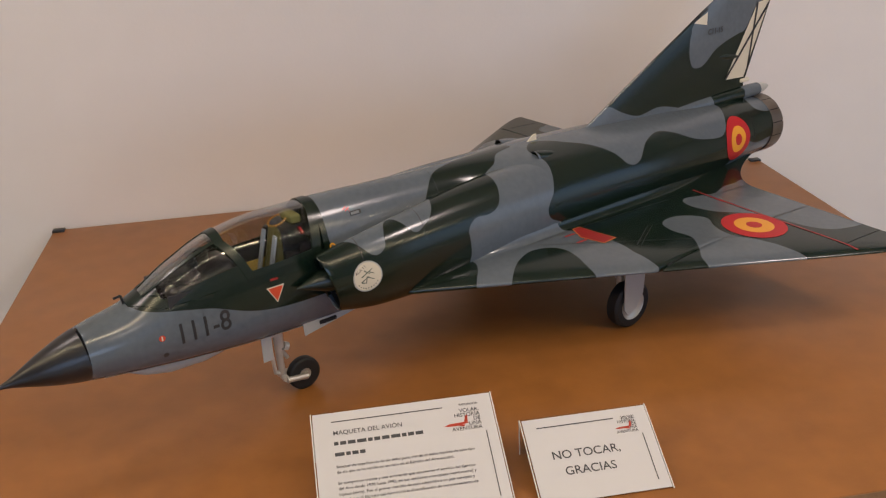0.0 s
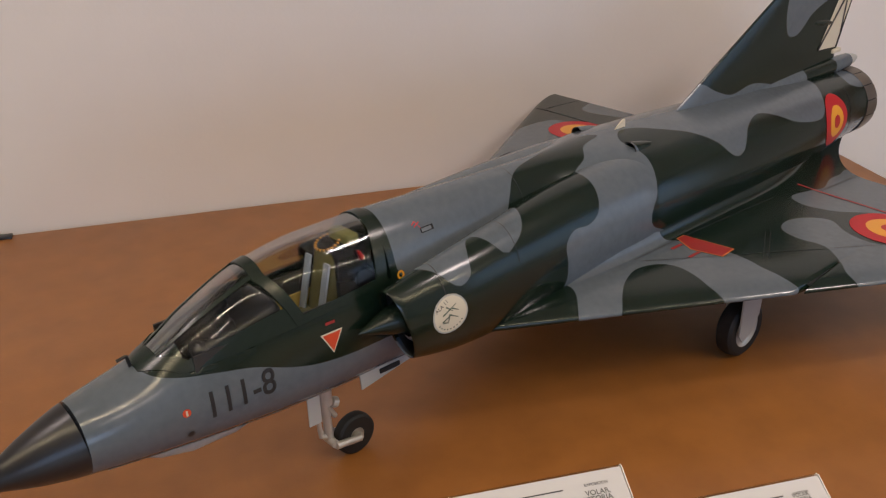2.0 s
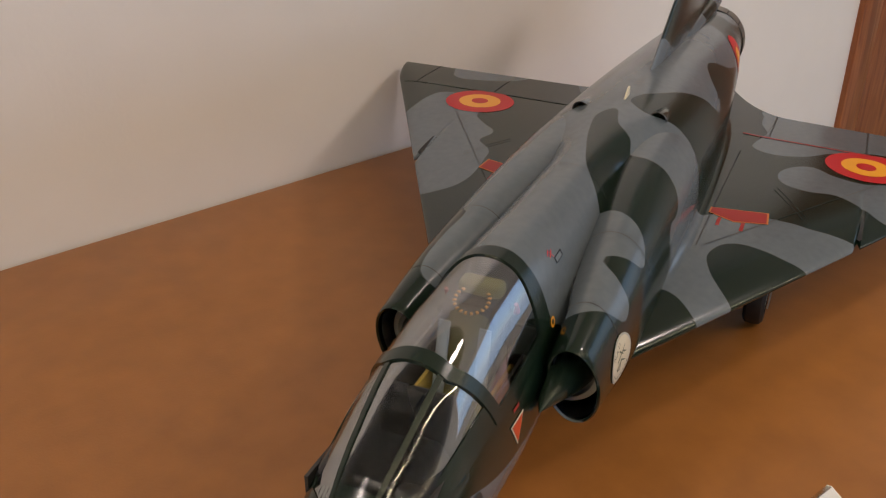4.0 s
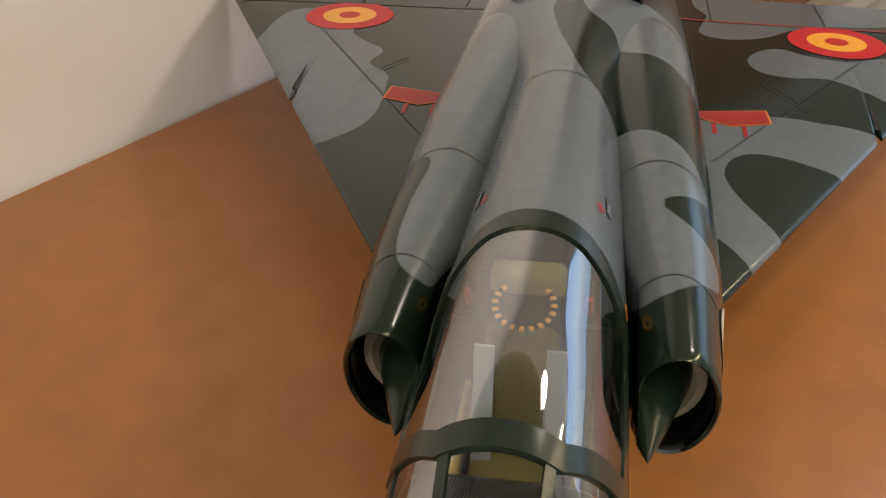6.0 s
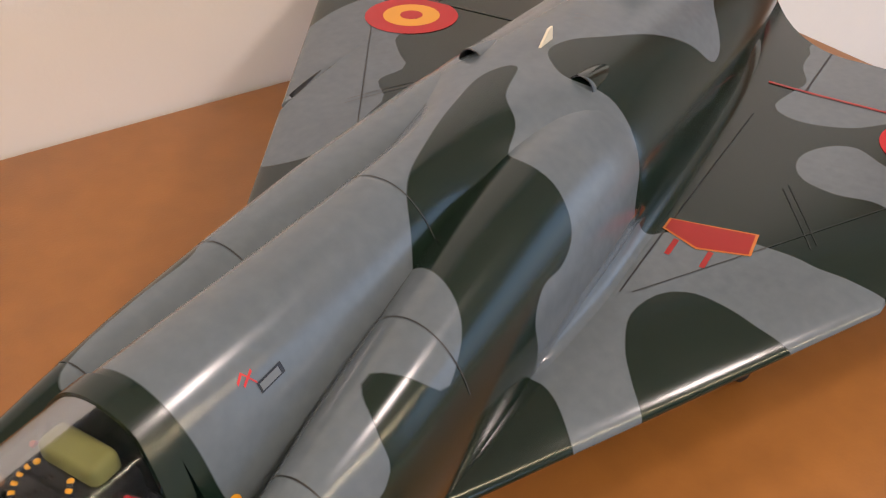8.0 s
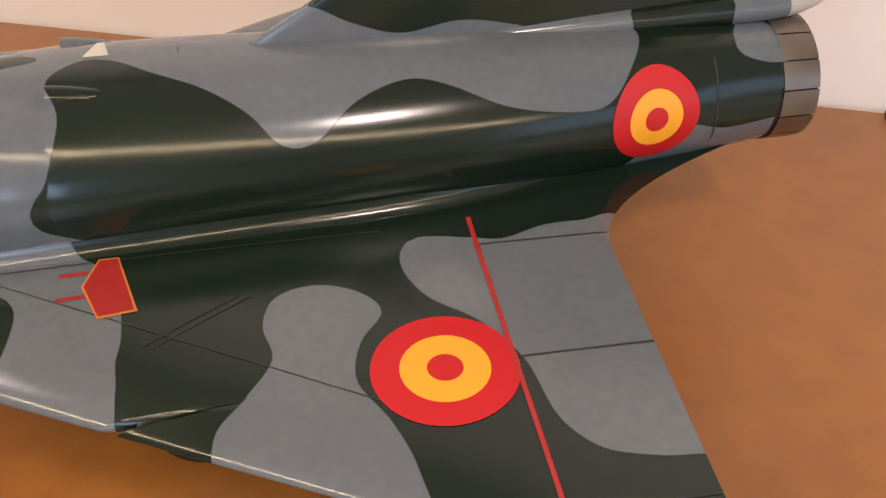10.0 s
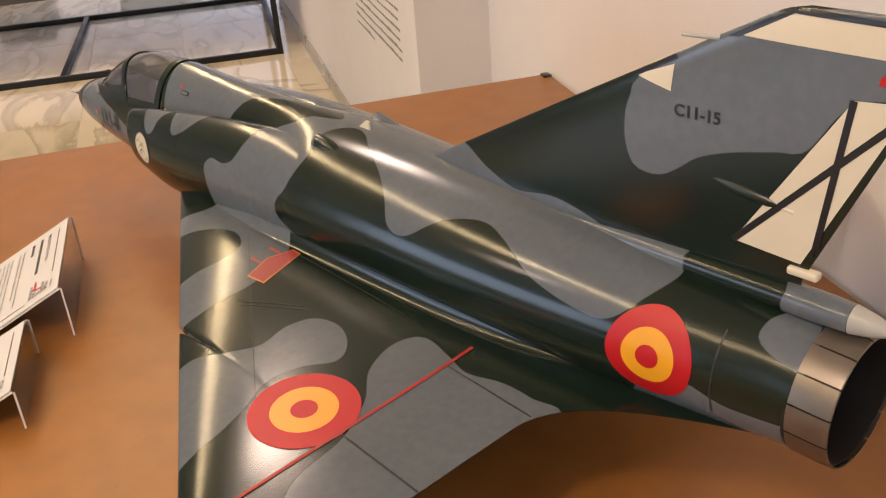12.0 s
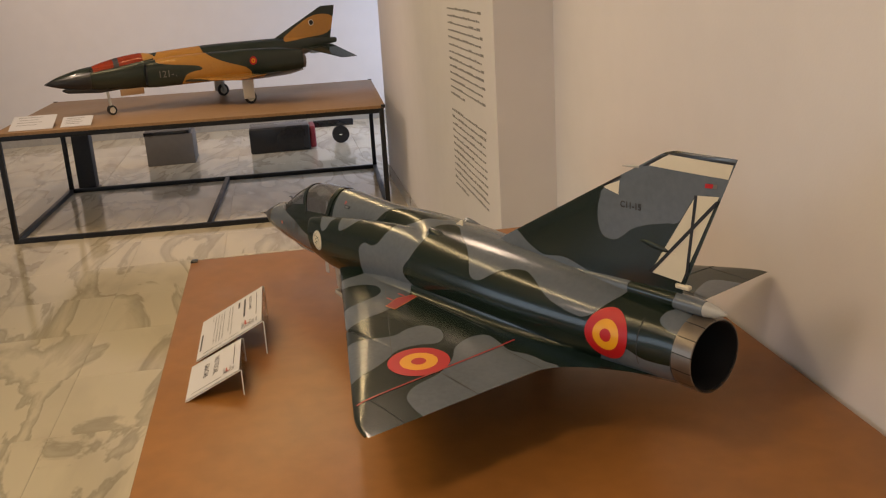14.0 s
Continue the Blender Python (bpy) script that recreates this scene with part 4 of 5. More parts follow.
# roundel, badge and marks on the body
for side in (-1, 1):
    t = body
    for k, (r0, r1, mat) in enumerate(((0.030, 0.050, RED), (0.0125, 0.0305, YELLOW), (0, 0.013, RED))):
        bm = disc_bm(r0, r1)
        bm.transform(Matrix.Translation((1.705, 0.253, 0)))
        on_side("roundel_ring" if k < 2 else "roundel_centre", bm, mat, t, ("red", "yellow", "red")[k] + " ring of the roundel", side, 0.0008 + 0.0004 * k)
    bm = disc_bm(0, 0.0275)
    bm.transform(Matrix.Translation((0.661, 0.246, 0)))
    on_side("badge", bm, CREAM, trunks[0 if side < 0 else 1], "round cream squadron badge", side)
    bm = disc_bm(0.0255, 0.0275, rings=1)
    bm.transform(Matrix.Translation((0.661, 0.246, 0)))
    on_side("badge_rim", bm, PALEGREY, trunks[0 if side < 0 else 1], "", side, 0.0012)
    badge_green = plain("badge_green", (0.07, 0.10, 0.07), 0.5)
    strokes = ((-0.012, 0.001, 0.010, 0.013), (-0.006, 0.012, 0.004, 0.004), (-0.013, -0.008, 0.002, 0.000), (-0.002, 0.000, 0.012, -0.007), (-0.002, -0.001, -0.004, -0.012), (0.003, 0.008, 0.013, 0.003), (-0.012, -0.009, -0.003, -0.011))
    for ax, az, bx, bz in strokes:
        nx, nz = -(bz - az), bx - ax
        w = 0.0011 / math.hypot(nx, nz)
        bm = patch_bm((0.661 + ax - nx * w, 0.246 + az - nz * w), (0.661 + bx - nx * w * 0.4, 0.246 + bz - nz * w * 0.4), (0.661 + bx + nx * w * 0.4, 0.246 + bz + nz * w * 0.4), (0.661 + ax + nx * w, 0.246 + az + nz * w), 4, 2)
        on_side("badge_mark", bm, badge_green, trunks[0 if side < 0 else 1], "", side, 0.0012)
    for k in range(9):
        a = radians(215 + 110 * k / 8)
        bm = patch_bm((-0.0011, -0.001), (0.0011, -0.001), (0.0011, 0.001), (-0.0011, 0.001), 1, 1)
        bm.transform(Matrix.Translation((0.661 + 0.0215 * math.cos(a), 0.246 + 0.0215 * math.sin(a), 0)) @ Matrix.Rotation(a + math.pi / 2, 4, "Z"))
        on_side("badge_print", bm, badge_green, trunks[0 if side < 0 else 1], "", side, 0.0012)
    if side < 0:
        ala = text_bm("ALA 11", 0.0075, "CENTER")
        ala.transform(Matrix.Translation((0.650, 0.2585, 0)) @ Matrix.Rotation(radians(28), 4, "Z"))
        on_side("badge_letters", ala, INK, trunks[0], "", side, 0.0013)
    for r, mat, off in ((1.0, YELLOW, 0.0008), (0.82, RED, 0.0012)):
        bm = patch_bm((0.518 - 0.0165 * r, 0.2445 + 0.011 * r - 0.003), (0.518 + 0.0165 * r, 0.2445 + 0.011 * r - 0.003), (0.518, 0.240 - 0.0175 * r), (0.518, 0.240 - 0.0175 * r), 6, 6)
        on_side("warning_triangle" if mat is RED else "triangle_border", bm, ORANGE if mat is RED else CREAM, body, "red warning triangle" if mat is RED else "", side, off)
    for mx, mz, r, mat in ((0.319, 0.222, 0.0052, ORANGE), (0.322, 0.190, 0.0045, INK)):
        bm = disc_bm(0, r, 20, 2)
        bm.transform(Matrix.Translation((mx, mz, 0)))
        on_side("nose_mark", bm, mat, body, "small round mark", side)
    bm = patch_bm((0.3178, 0.2185), (0.3202, 0.2185), (0.3202, 0.2255), (0.3178, 0.2255), 1, 3)
    on_side("nose_mark_bar", bm, CREAM, body, "", side, 0.0012)
    bm = patch_bm((0.511, 0.2625), (0.525, 0.2625), (0.525, 0.2665), (0.511, 0.2665), 3, 1)
    on_side("stencil_bar", bm, PANELRED, body, "small dull red stencil", side, 0.0008)
code = text_bm("111-8", 0.050, bold=0.0005)
code.transform(Matrix.Translation((0.341, 0.203, 0)) @ Matrix.Rotation(radians(1), 4, "Z") @ Matrix.Diagonal((0.80, 1, 1, 1)))
bmesh.ops.triangulate(code, faces=code.faces[:])
bmesh.ops.subdivide_edges(code, edges=[e for e in code.edges if e.calc_length() > 0.008], cuts=4, use_grid_fill=False)
on_side("code_number", code, INK, body, "black painted code number")

# fin markings
for side in (-1, 1):
    def on_fin(name, bm, mat, label="", off=0.0008):
        return on_side(name, bm, mat, fin_ob, label, side, off, FIN_TREE)
    a, b, c, d = (1.746, 0.372), (1.828, 0.366), (1.904, 0.543), (1.849, 0.538)
    on_fin("rudder", patch_bm(a, b, c, d, 8, 8), CREAM, "cream rudder with a black diagonal cross")
    for (p, q) in ((a, c), (b, d)):
        dx, dy = q[0] - p[0], q[1] - p[1]
        n = 0.0068 / math.hypot(dx, dy)
        on_fin("rudder_cross", patch_bm((p[0] - dy * n * 0.5, p[1] + dx * n * 0.5), (p[0] + dy * n * 0.5, p[1] - dx * n * 0.5), (q[0] + dy * n * 0.5, q[1] - dx * n * 0.5), (q[0] - dy * n * 0.5, q[1] + dx * n * 0.5), 2, 16), BLACK, "", 0.0012)
    on_fin("fin_tip_panel", patch_bm((1.738, 0.579), (1.915, 0.576), (1.925, 0.6035), (1.790, 0.608), 10, 4), CREAM, "pale cream fin tip")
    on_fin("fin_tip_edge", patch_bm((1.724, 0.576), (1.736, 0.577), (1.790, 0.6065), (1.787, 0.6115), 8, 3), BLACK, "black fin tip edge", 0.0010)
    on_fin("fin_top_edge", patch_bm((1.787, 0.6055), (1.926, 0.6025), (1.9285, 0.6065), (1.787, 0.6115), 10, 2), BLACK, "", 0.0014)
    on_fin("fin_mark", patch_bm((1.622, 0.521), (1.666, 0.512), (1.668, 0.540), (1.668, 0.540), 4, 4), CREAM, "small cream triangle")
    on_fin("fin_edge", patch_bm((1.616, 0.5215), (1.624, 0.5205), (1.672, 0.546), (1.667, 0.5495), 8, 2), BLACK, "", 0.0008)
    on_fin("fin_light", patch_bm((1.868, 0.555), (1.884, 0.556), (1.886, 0.564), (1.869, 0.563), 4, 4), RED, "small red lamp", 0.002)
    on_fin("fin_lamp_base", patch_bm((1.884, 0.556), (1.893, 0.5565), (1.894, 0.564), (1.886, 0.564), 4, 4), GREYBOX, "", 0.0018)
    tx = text_bm("C11-15", 0.0175, bold=0.0005)
    tx.transform(Matrix.Translation((1.671 if side < 0 else 1.715, 0.489, 0)) @ Matrix.Diagonal((1.0 if side < 0 else -1.0, 1, 1, 1)))
    on_fin("serial_number", tx, INK, "black painted serial number")
part("fin_antenna", rod_bm((1.672, 0, 0.569), (1.715, 0, 0.572), 0.0018, 0.003), PALEGREY, fin_ob)
part("fin_pod", spin_bm([(0, 0.0003), (0.02, 0.005), (0.05, 0.0075), (0.08, 0.006), (0.10, 0.001)], (1.700, 0, 0.434), (1, 0, -0.15), 20), DARKGREEN, fin_ob)
part("pod_cap", rod_bm((1.790, 0, 0.4205), (1.806, 0, 0.418), 0.0035), CREAM, fin_ob)
pod = painted("parachute_pod", spin_bm([(-0.30, 0.006), (-0.2, 0.013), (-0.10, 0.0155), (0.0, 0.0165), (0.09, 0.0165), (0.125, 0.0150)], (1.75, 0, 0.327), (1, 0, 0.005), 32), JET, "body", "tapered pod under the fin")
part("pod_tip", spin_bm([(0.1255, 0.0149), (0.145, 0.0112), (0.163, 0.0055), (0.171, 0.001)], (1.75, 0, 0.327), (1, 0, 0.005), 32), PALEGREY, pod, "pale grey pod tip")
part("rudder_foot", box_bm(1.806, -0.006, 0.354, 1.838, 0.006, 0.363, 0.003, 3), CREAM, fin_ob)

# nozzle
nz = part("nozzle", spin_bm([(-0.03, 0.0690), (0.0, 0.0705), (0.035, 0.0700), (0.042, 0.0695), (0.042, 0.0665), (0.02, 0.066), (-0.06, 0.060), (-0.2, 0.052), (-0.2, 0.0)], (1.852, 0, 0.2425), (1, 0, -0.03), 64), DARKMETAL, JET, "dark round exhaust nozzle")
for k in range(14):
    a0, a1 = math.tau * (k + 0.03) / 14, math.tau * (k + 0.97) / 14
    ring = [[Vector((1.852 + dx, r * math.sin(a), 0.2425 - 0.03 * dx + r * math.cos(a))) for a in np.linspace(a0, a1, 6)] for dx, r in ((0.002, 0.0722), (0.036, 0.0716), (0.044, 0.0708), (0.0445, 0.0685))]
    part("petal", loft(ring, False, False, False), METAL, nz, "")

# radome and probe
part("radome", spin_bm([(-0.024, 0.0009), (-0.010, 0.0026), (0, 0.0042)] + [(float(h), float((half_w(0.088 + h) * 0.97 + 0.0009))) for h in np.linspace(0.012, 0.122, 16)] + [(0.1225, 0.040)], (0.088, 0, 0.199), (1, 0, 0.09), 48), RADOME, JET, "pointed black nose cone")
part("pitot_probe", join(rod_bm((0.026, 0, 0.1932), (0.046, 0, 0.1950), 0.0011, 0.0015), rod_bm((0.046, 0, 0.1950), (0.070, 0, 0.1972), 0.0018, 0.0022)), SILVER, JET, "thin metal nose probe")
part("nose_vane", join(rod_bm((0.287, 0, 0.270), (0.284, 0, 0.287), 0.0022), rod_bm((0.284, 0, 0.287), (0.272, 0, 0.285), 0.002)), BLACK, JET)
part("belly_fairing", spin_bm([(0, 0.001), (0.03, 0.013), (0.07, 0.019), (0.13, 0.016), (0.19, 0.003)], (0.270, 0, 0.153), (1, 0, -0.08), 28), PALEGREY, JET, "pale grey bulge under the nose")
part("ventral_fairing", spin_bm([(0, 0.001), (0.03, 0.013), (0.08, 0.021), (0.13, 0.016), (0.17, 0.002)], (1.58, 0, 0.156), (1, 0, 0.06), 28), PALEGREY, JET, "pale grey bulge under the tail")
under = patch_bm((0.23, -0.034), (1.2, -0.05), (1.2, 0.05), (0.23, 0.034), 60, 10)
part("belly_panel", lay_on(under, BODY_TREE, (0, 0, 1), 0.0008), PALEGREY, JET, "pale grey underside")


# canopy: front and rear arches lean with the glass
def lean(top, foot):
    return lambda h: foot + (top - foot) * h


def shell(x_front, x_back, v0, v1, nx, nv, grow, thick):
    """A piece of the canopy's skin between two arches and two heights round it."""
    rows_out, rows_in = [], []
    for j in range(nv + 1):
        v = v0 + (v1 - v0) * j / nv
        h = 1 - abs(2 * v - 1)
        out, inn = [], []
        for i in range(nx + 1):
            xa, xb = x_front(min(1, h * 1.6)), x_back(min(1, h * 1.6))
            x = xa + (xb - xa) * i / nx
            p0 = sill_phi(x)
            phi = p0 + (math.pi - 2 * p0) * v
            out.append(skin(x, phi, grow)), inn.append(skin(x, phi, grow - thick))
        rows_out.append(out), rows_in.append(inn)
    n = nx + 1
    verts = [p for r in rows_out for p in r] + [p for r in rows_in for p in r]
    k, faces = (nv + 1) * n, []
    for j in range(nv):
        for i in range(nx):
            q = (j * n + i, j * n + i + 1, (j + 1) * n + i + 1, (j + 1) * n + i)
            faces += [q, tuple(k + m for m in q[::-1])]
    for i in range(nx):
        faces += [(i + 1, i, k + i, k + i + 1), (nv * n + i, nv * n + i + 1, k + nv * n + i + 1, k + nv * n + i)]
    for j in range(nv):
        faces += [(j * n, (j + 1) * n, k + (j + 1) * n, k + j * n), ((j + 1) * n + nx, j * n + nx, k + j * n + nx, k + (j + 1) * n + nx)]
    return verts, faces


base, arch, rear = lean(0.300, 0.338), lean(0.447, 0.482), lean(0.618, 0.606)
shield = part("windshield_frame", shell(lambda h: arch(h) - 0.009, lambda h: arch(h) + 0.006, 0, 1, 3, 48, 0.0025, 0.004), DARKGREEN, JET, "dark green windshield arch")
for v0, v1 in ((0.33, 0.365), (0.635, 0.67)):
    part("frame_bar", shell(base, lambda h: arch(h) - 0.008, v0, v1, 16, 4, 0.0015, 0.003), DARKGREEN, shield)
for v0, v1 in ((0.0, 0.10), (0.90, 1.0)):
    part("frame_sill", shell(lambda h: base(h) - 0.006, lambda h: arch(h) - 0.008, v0, v1, 16, 4, 0.0012, 0.003), DARKGREEN, shield)
part("frame_nose", shell(lambda h: base(h) - 0.012, lambda h: base(h) + 0.012, 0.02, 0.98, 4, 32, 0.0014, 0.003), DARKGREEN, shield)
for v0, v1 in ((0.05, 0.34), (0.36, 0.64), (0.66, 0.95)):
    part("windshield_pane", shell(base, lambda h: arch(h) - 0.006, v0, v1, 16, 14, 0.0, 0.0015), CANOPY, shield, "clear windshield pane")
hood = part("canopy", shell(lambda h: arch(h) + 0.004, lambda h: rear(h) - 0.006, 0, 1, 26, 56, 0.0004, 0.0016), CANOPY, JET, "clear blown cockpit canopy")
part("canopy_frame", shell(lambda h: rear(h) - 0.010, lambda h: rear(h) + 0.007, 0, 1, 3, 48, 0.0022, 0.0045), DARKGREEN, hood, "dark green rear canopy arch")
for v0, v1 in ((0.0, 0.035), (0.965, 1.0)):
    part("canopy_sill", shell(lambda h: arch(h) + 0.004, lambda h: rear(h) - 0.004, v0, v1, 20, 2, 0.0014, 0.003), DARKGREEN, hood)

# cockpit and seat
tub = part("cockpit_tub", join(box_bm(COCK0 + 0.006, -0.053, 0.205, COCK1 - 0.004, -0.050, 0.284), box_bm(COCK0 + 0.006, 0.050, 0.205, COCK1 - 0.004, 0.053, 0.284), box_bm(COCK0 + 0.006, -0.053, 0.202, COCK1 - 0.004, 0.053, 0.205), box_bm(COCK0 + 0.006, -0.05, 0.205, COCK0 + 0.009, 0.05, 0.268), box_bm(COCK1 - 0.006, -0.052, 0.205, COCK1 - 0.002, 0.052, 0.288)), COCKPIT, JET, "dark cockpit tub")
part("instrument_panel", box_bm(0.405, -0.044, 0.245, 0.425, 0.044, 0.296, 0.006, 3), COCKPIT, tub)
co = box_bm(-0.062, -0.052, -0.03, 0.062, 0.052, 0.034, 0.016, 3)
co.transform(Matrix.Translation((0.408, 0, 0.268)) @ Matrix.Rotation(radians(-12), 4, "Y"))
part("coaming", co, BLACK, tub, "black instrument coaming")
part("gun_sight", box_bm(0.40, -0.014, 0.290, 0.432, 0.014, 0.326, 0.003), BLACK, tub)
seat = part("ejection_seat", join(box_bm(0.560, -0.030, 0.215, 0.590, 0.030, 0.330, 0.004), box_bm(0.490, -0.034, 0.215, 0.585, 0.034, 0.232, 0.004)), BLACK, JET, "black ejection seat with olive cushions")
bk = box_bm(-0.012, -0.022, 0.0, 0.012, 0.022, 0.098, 0.008, 3)
bk.transform(Matrix.Translation((0.546, 0, 0.232)) @ Matrix.Rotation(radians(14), 4, "Y"))
part("back_cushion", bk, OLIVE, seat, "olive back cushion")
part("seat_cushion", box_bm(0.492, -0.028, 0.230, 0.548, 0.028, 0.248, 0.007, 3), OLIVE, seat, "olive seat cushion")
part("head_cushion", box_bm(0.582, -0.0225, 0.325, 0.602, 0.0225, 0.347, 0.005, 3), plain("pale_olive_cushion", (0.22, 0.21, 0.07), 0.7), seat, "pale olive head cushion")
part("head_box", box_bm(0.572, -0.032, 0.296, 0.606, 0.032, 0.334, 0.004), BLACK, seat)
for s in (-1, 1):
    bm = box_bm(-0.0018, -0.006, 0, 0.0018, 0.006, 0.09, 0.0008)
    bm.transform(Matrix.Translation((0.528, s * 0.021, 0.232)) @ Matrix.Rotation(radians(14), 4, "Y"))
    part("shoulder_strap", bm, STRAP, seat, "blue-grey shoulder strap")
    part("red_knob", rod_bm((0.594, s * 0.036, 0.318), (0.588, s * 0.037, 0.330), 0.0035, 0.002), RED, seat, "small red seat pin")
    part("side_rail", box_bm(0.50, s * 0.036 - 0.002, 0.215, 0.585, s * 0.036 + 0.002, 0.262, 0.001), plain("yellow_rail", (0.5, 0.36, 0.08), 0.5), seat)
# striped pull handle
for k in range(29):
    a = radians(-40 + 260 * k / 28)
    q = Matrix.Translation((0.566 - 0.015 * math.sin(a), 0.017 * math.cos(a), 0.338 - 0.006 * math.sin(a)))
    bm = bmesh.new()
    bmesh.ops.create_uvsphere(bm, u_segments=10, v_segments=6, radius=0.0021)
    bm.transform(q @ Matrix.Diagonal((1, 1, 0.7, 1)))
    part("handle_segment", bm, YELLOW if k % 2 == 0 else BLACK, seat, "yellow and black striped pull handle")

# scoops on the shoulders
for s in (-1, 1):
    rings = []
    for k in range(14):
        t = k / 13
        x, r = 1.104 + 0.085 * t, 0.0122 * (1 - t ** 2.2) + 0.0008
        rings.append([Vector((x, s * 0.055 + r * math.cos(a), 0.3395 - 0.010 * t + r * 1.0 * math.sin(a))) for a in np.linspace(0, math.tau, 24, endpoint=False)])
    v, f = loft(rings, False, True)
    sc = painted("air_scoop", (v, [q[::-1] for q in f]), JET, "body", "small raised air scoop")
    part("scoop_mouth", spin_bm([(0.0, 0.0126), (-0.0006, 0.0119), (0.003, 0.0108), (0.020, 0.0085), (0.021, 0)], (1.104, s * 0.055, 0.3395), (1, 0, 0), 24), BLACK, sc, "black scoop mouth")
tab = bmesh.new()
f = tab.faces.new([tab.verts.new((x, -0.0012, z)) for x, z in ((1.128, 0.350), (1.158, 0.350), (1.157, 0.366), (1.150, 0.366))])
ex = bmesh.ops.extrude_face_region(tab, geom=[f])
bmesh.ops.translate(tab, vec=(0, 0.0024, 0), verts=[e for e in ex["geom"] if isinstance(e, bmesh.types.BMVert)])
bmesh.ops.recalc_face_normals(tab, faces=tab.faces[:])
part("spine_tab", tab, CREAM, JET, "small cream blade on the spine", smooth=False)

# panel lines and small plates on the body
for x in (0.70, 0.875, 1.215, 1.225):
    pts = [skin(x, radians(a), 0.0004) for a in range(40, 141, 4)]
    pts2 = [skin(x + 0.0011, radians(a), 0.0004) for a in range(40, 141, 4)]
    if x > 0.8:
        part("panel_line", loft([pts, pts2], False, False, False), INK, body)
for side in (-1, 1):
    bm = patch_bm((0.685, 0.327), (0.707, 0.327), (0.707, 0.3335), (0.685, 0.3335), 3, 2)
    on_side("vent_plate", bm, BLACK, body, "small black vent", side, 0.0006, CORE_TREE)
    bm = patch_bm((0.6864, 0.3281), (0.7036, 0.3281), (0.7036, 0.3326), (0.6864, 0.3326), 3, 2)
    on_side("vent_face", bm, plain("blue_grey_paint", (0.13, 0.145, 0.16), 0.3), body, "", side, 0.0010, CORE_TREE)
    for a, b in (((0.677, 0.336), (0.687, 0.340)), ((0.680, 0.342), (0.686, 0.333)), ((0.674, 0.339), (0.680, 0.342))):
        bm = patch_bm(a, b, (b[0], b[1] + 0.0016), (a[0], a[1] + 0.0016), 3, 1)
        on_side("red_mark", bm, RED, body, "small red stencil mark", side, 0.0006, CORE_TREE)
    bm = disc_bm(0.003, 0.006, 16, 1)
    bm.transform(Matrix.Translation((0.636, 0.288, 0)))
    on_side("lock_ring", bm, YELLOW, body, "small yellow ring", side, 0.0008, CORE_TREE)
    on_side("aft_seam", patch_bm((1.775, 0.21), (1.777, 0.21), (1.777, 0.30), (1.775, 0.30), 1, 14), INK, body, "", side, 0.0006)


# undercarriage
def wheel(parent, centre, r, w, hub=0.6):
    tyre = part("tyre", spin_bm([(-w * 0.5, r * (hub + 0.02)), (-w * 0.5, r * 0.86), (-w * 0.36, r * 0.97), (0, r), (w * 0.36, r * 0.97), (w * 0.5, r * 0.86), (w * 0.5, r * (hub + 0.02))], centre, (0, 1, 0), 40), RUBBER, parent, "black rubber tyre")
    part("rim", spin_bm([(-w * 0.42, 0), (-w * 0.44, r * 0.2), (-w * 0.30, r * hub * 0.5), (-w * 0.40, r * hub), (-w * 0.46, r * (hub + 0.04)), (w * 0.46, r * (hub + 0.04)), (w * 0.40, r * hub), (w * 0.30, r * hub * 0.5), (w * 0.44, r * 0.2), (w * 0.42, 0)], centre, (0, 1, 0), 32), SILVER, tyre, "silver wheel rim")


for s in (-1, 1):
    g = part("main_gear", join(rod_bm((1.19, s * 0.205, 0.178), (1.198, s * 0.209, 0.05), 0.0085), rod_bm((1.198, s * 0.209, 0.075), (1.20, s * 0.209, 0.04), 0.0065), rod_bm((1.20, s * 0.206, 0.050), (1.20, s * 0.226, 0.050), 0.006), rod_bm((1.16, s * 0.15, 0.165), (1.195, s * 0.204, 0.10), 0.004)), SILVER, JET, "silver main landing gear leg")
    wheel(g, (1.202, s * 0.222, 0.050), 0.050, 0.030)
    door = bmesh.new()
    pts = [(1.165, 0.178), (1.225, 0.178), (1.222, 0.075), (1.205, 0.045), (1.185, 0.034), (1.172, 0.050)]
    f = door.faces.new([door.verts.new((x, s * (0.243 + (z - 0.1) * 0.06), z)) for x, z in pts])
    ex = bmesh.ops.extrude_face_region(door, geom=[f])
    bmesh.ops.translate(door, vec=(0, s * 0.0025, 0), verts=[e for e in ex["geom"] if isinstance(e, bmesh.types.BMVert)])
    bmesh.ops.recalc_face_normals(door, faces=door.faces[:])
    part("gear_door", door, PALEGREY, g, "pale grey gear door", smooth=False)

ng = part("nose_gear", join(rod_bm((0.535, 0, 0.150), (0.540, 0, 0.042), 0.0065), rod_bm((0.540, 0, 0.10), (0.540, 0, 0.145), 0.009), rod_bm((0.520, 0, 0.145), (0.527, 0, 0.050), 0.0035), rod_bm((0.527, 0, 0.052), (0.541, 0, 0.045), 0.004),
                              rod_bm((0.540, -0.016, 0.040), (0.540, 0.016, 0.040), 0.006), rod_bm((0.548, 0, 0.100), (0.556, 0, 0.096), 0.008), rod_bm((0.545, 0.006, 0.09), (0.556, 0.006, 0.07), 0.004), rod_bm((0.510, 0, 0.147), (0.538, 0, 0.118), 0.0035)), SILVER, JET, "silver nose landing gear leg")
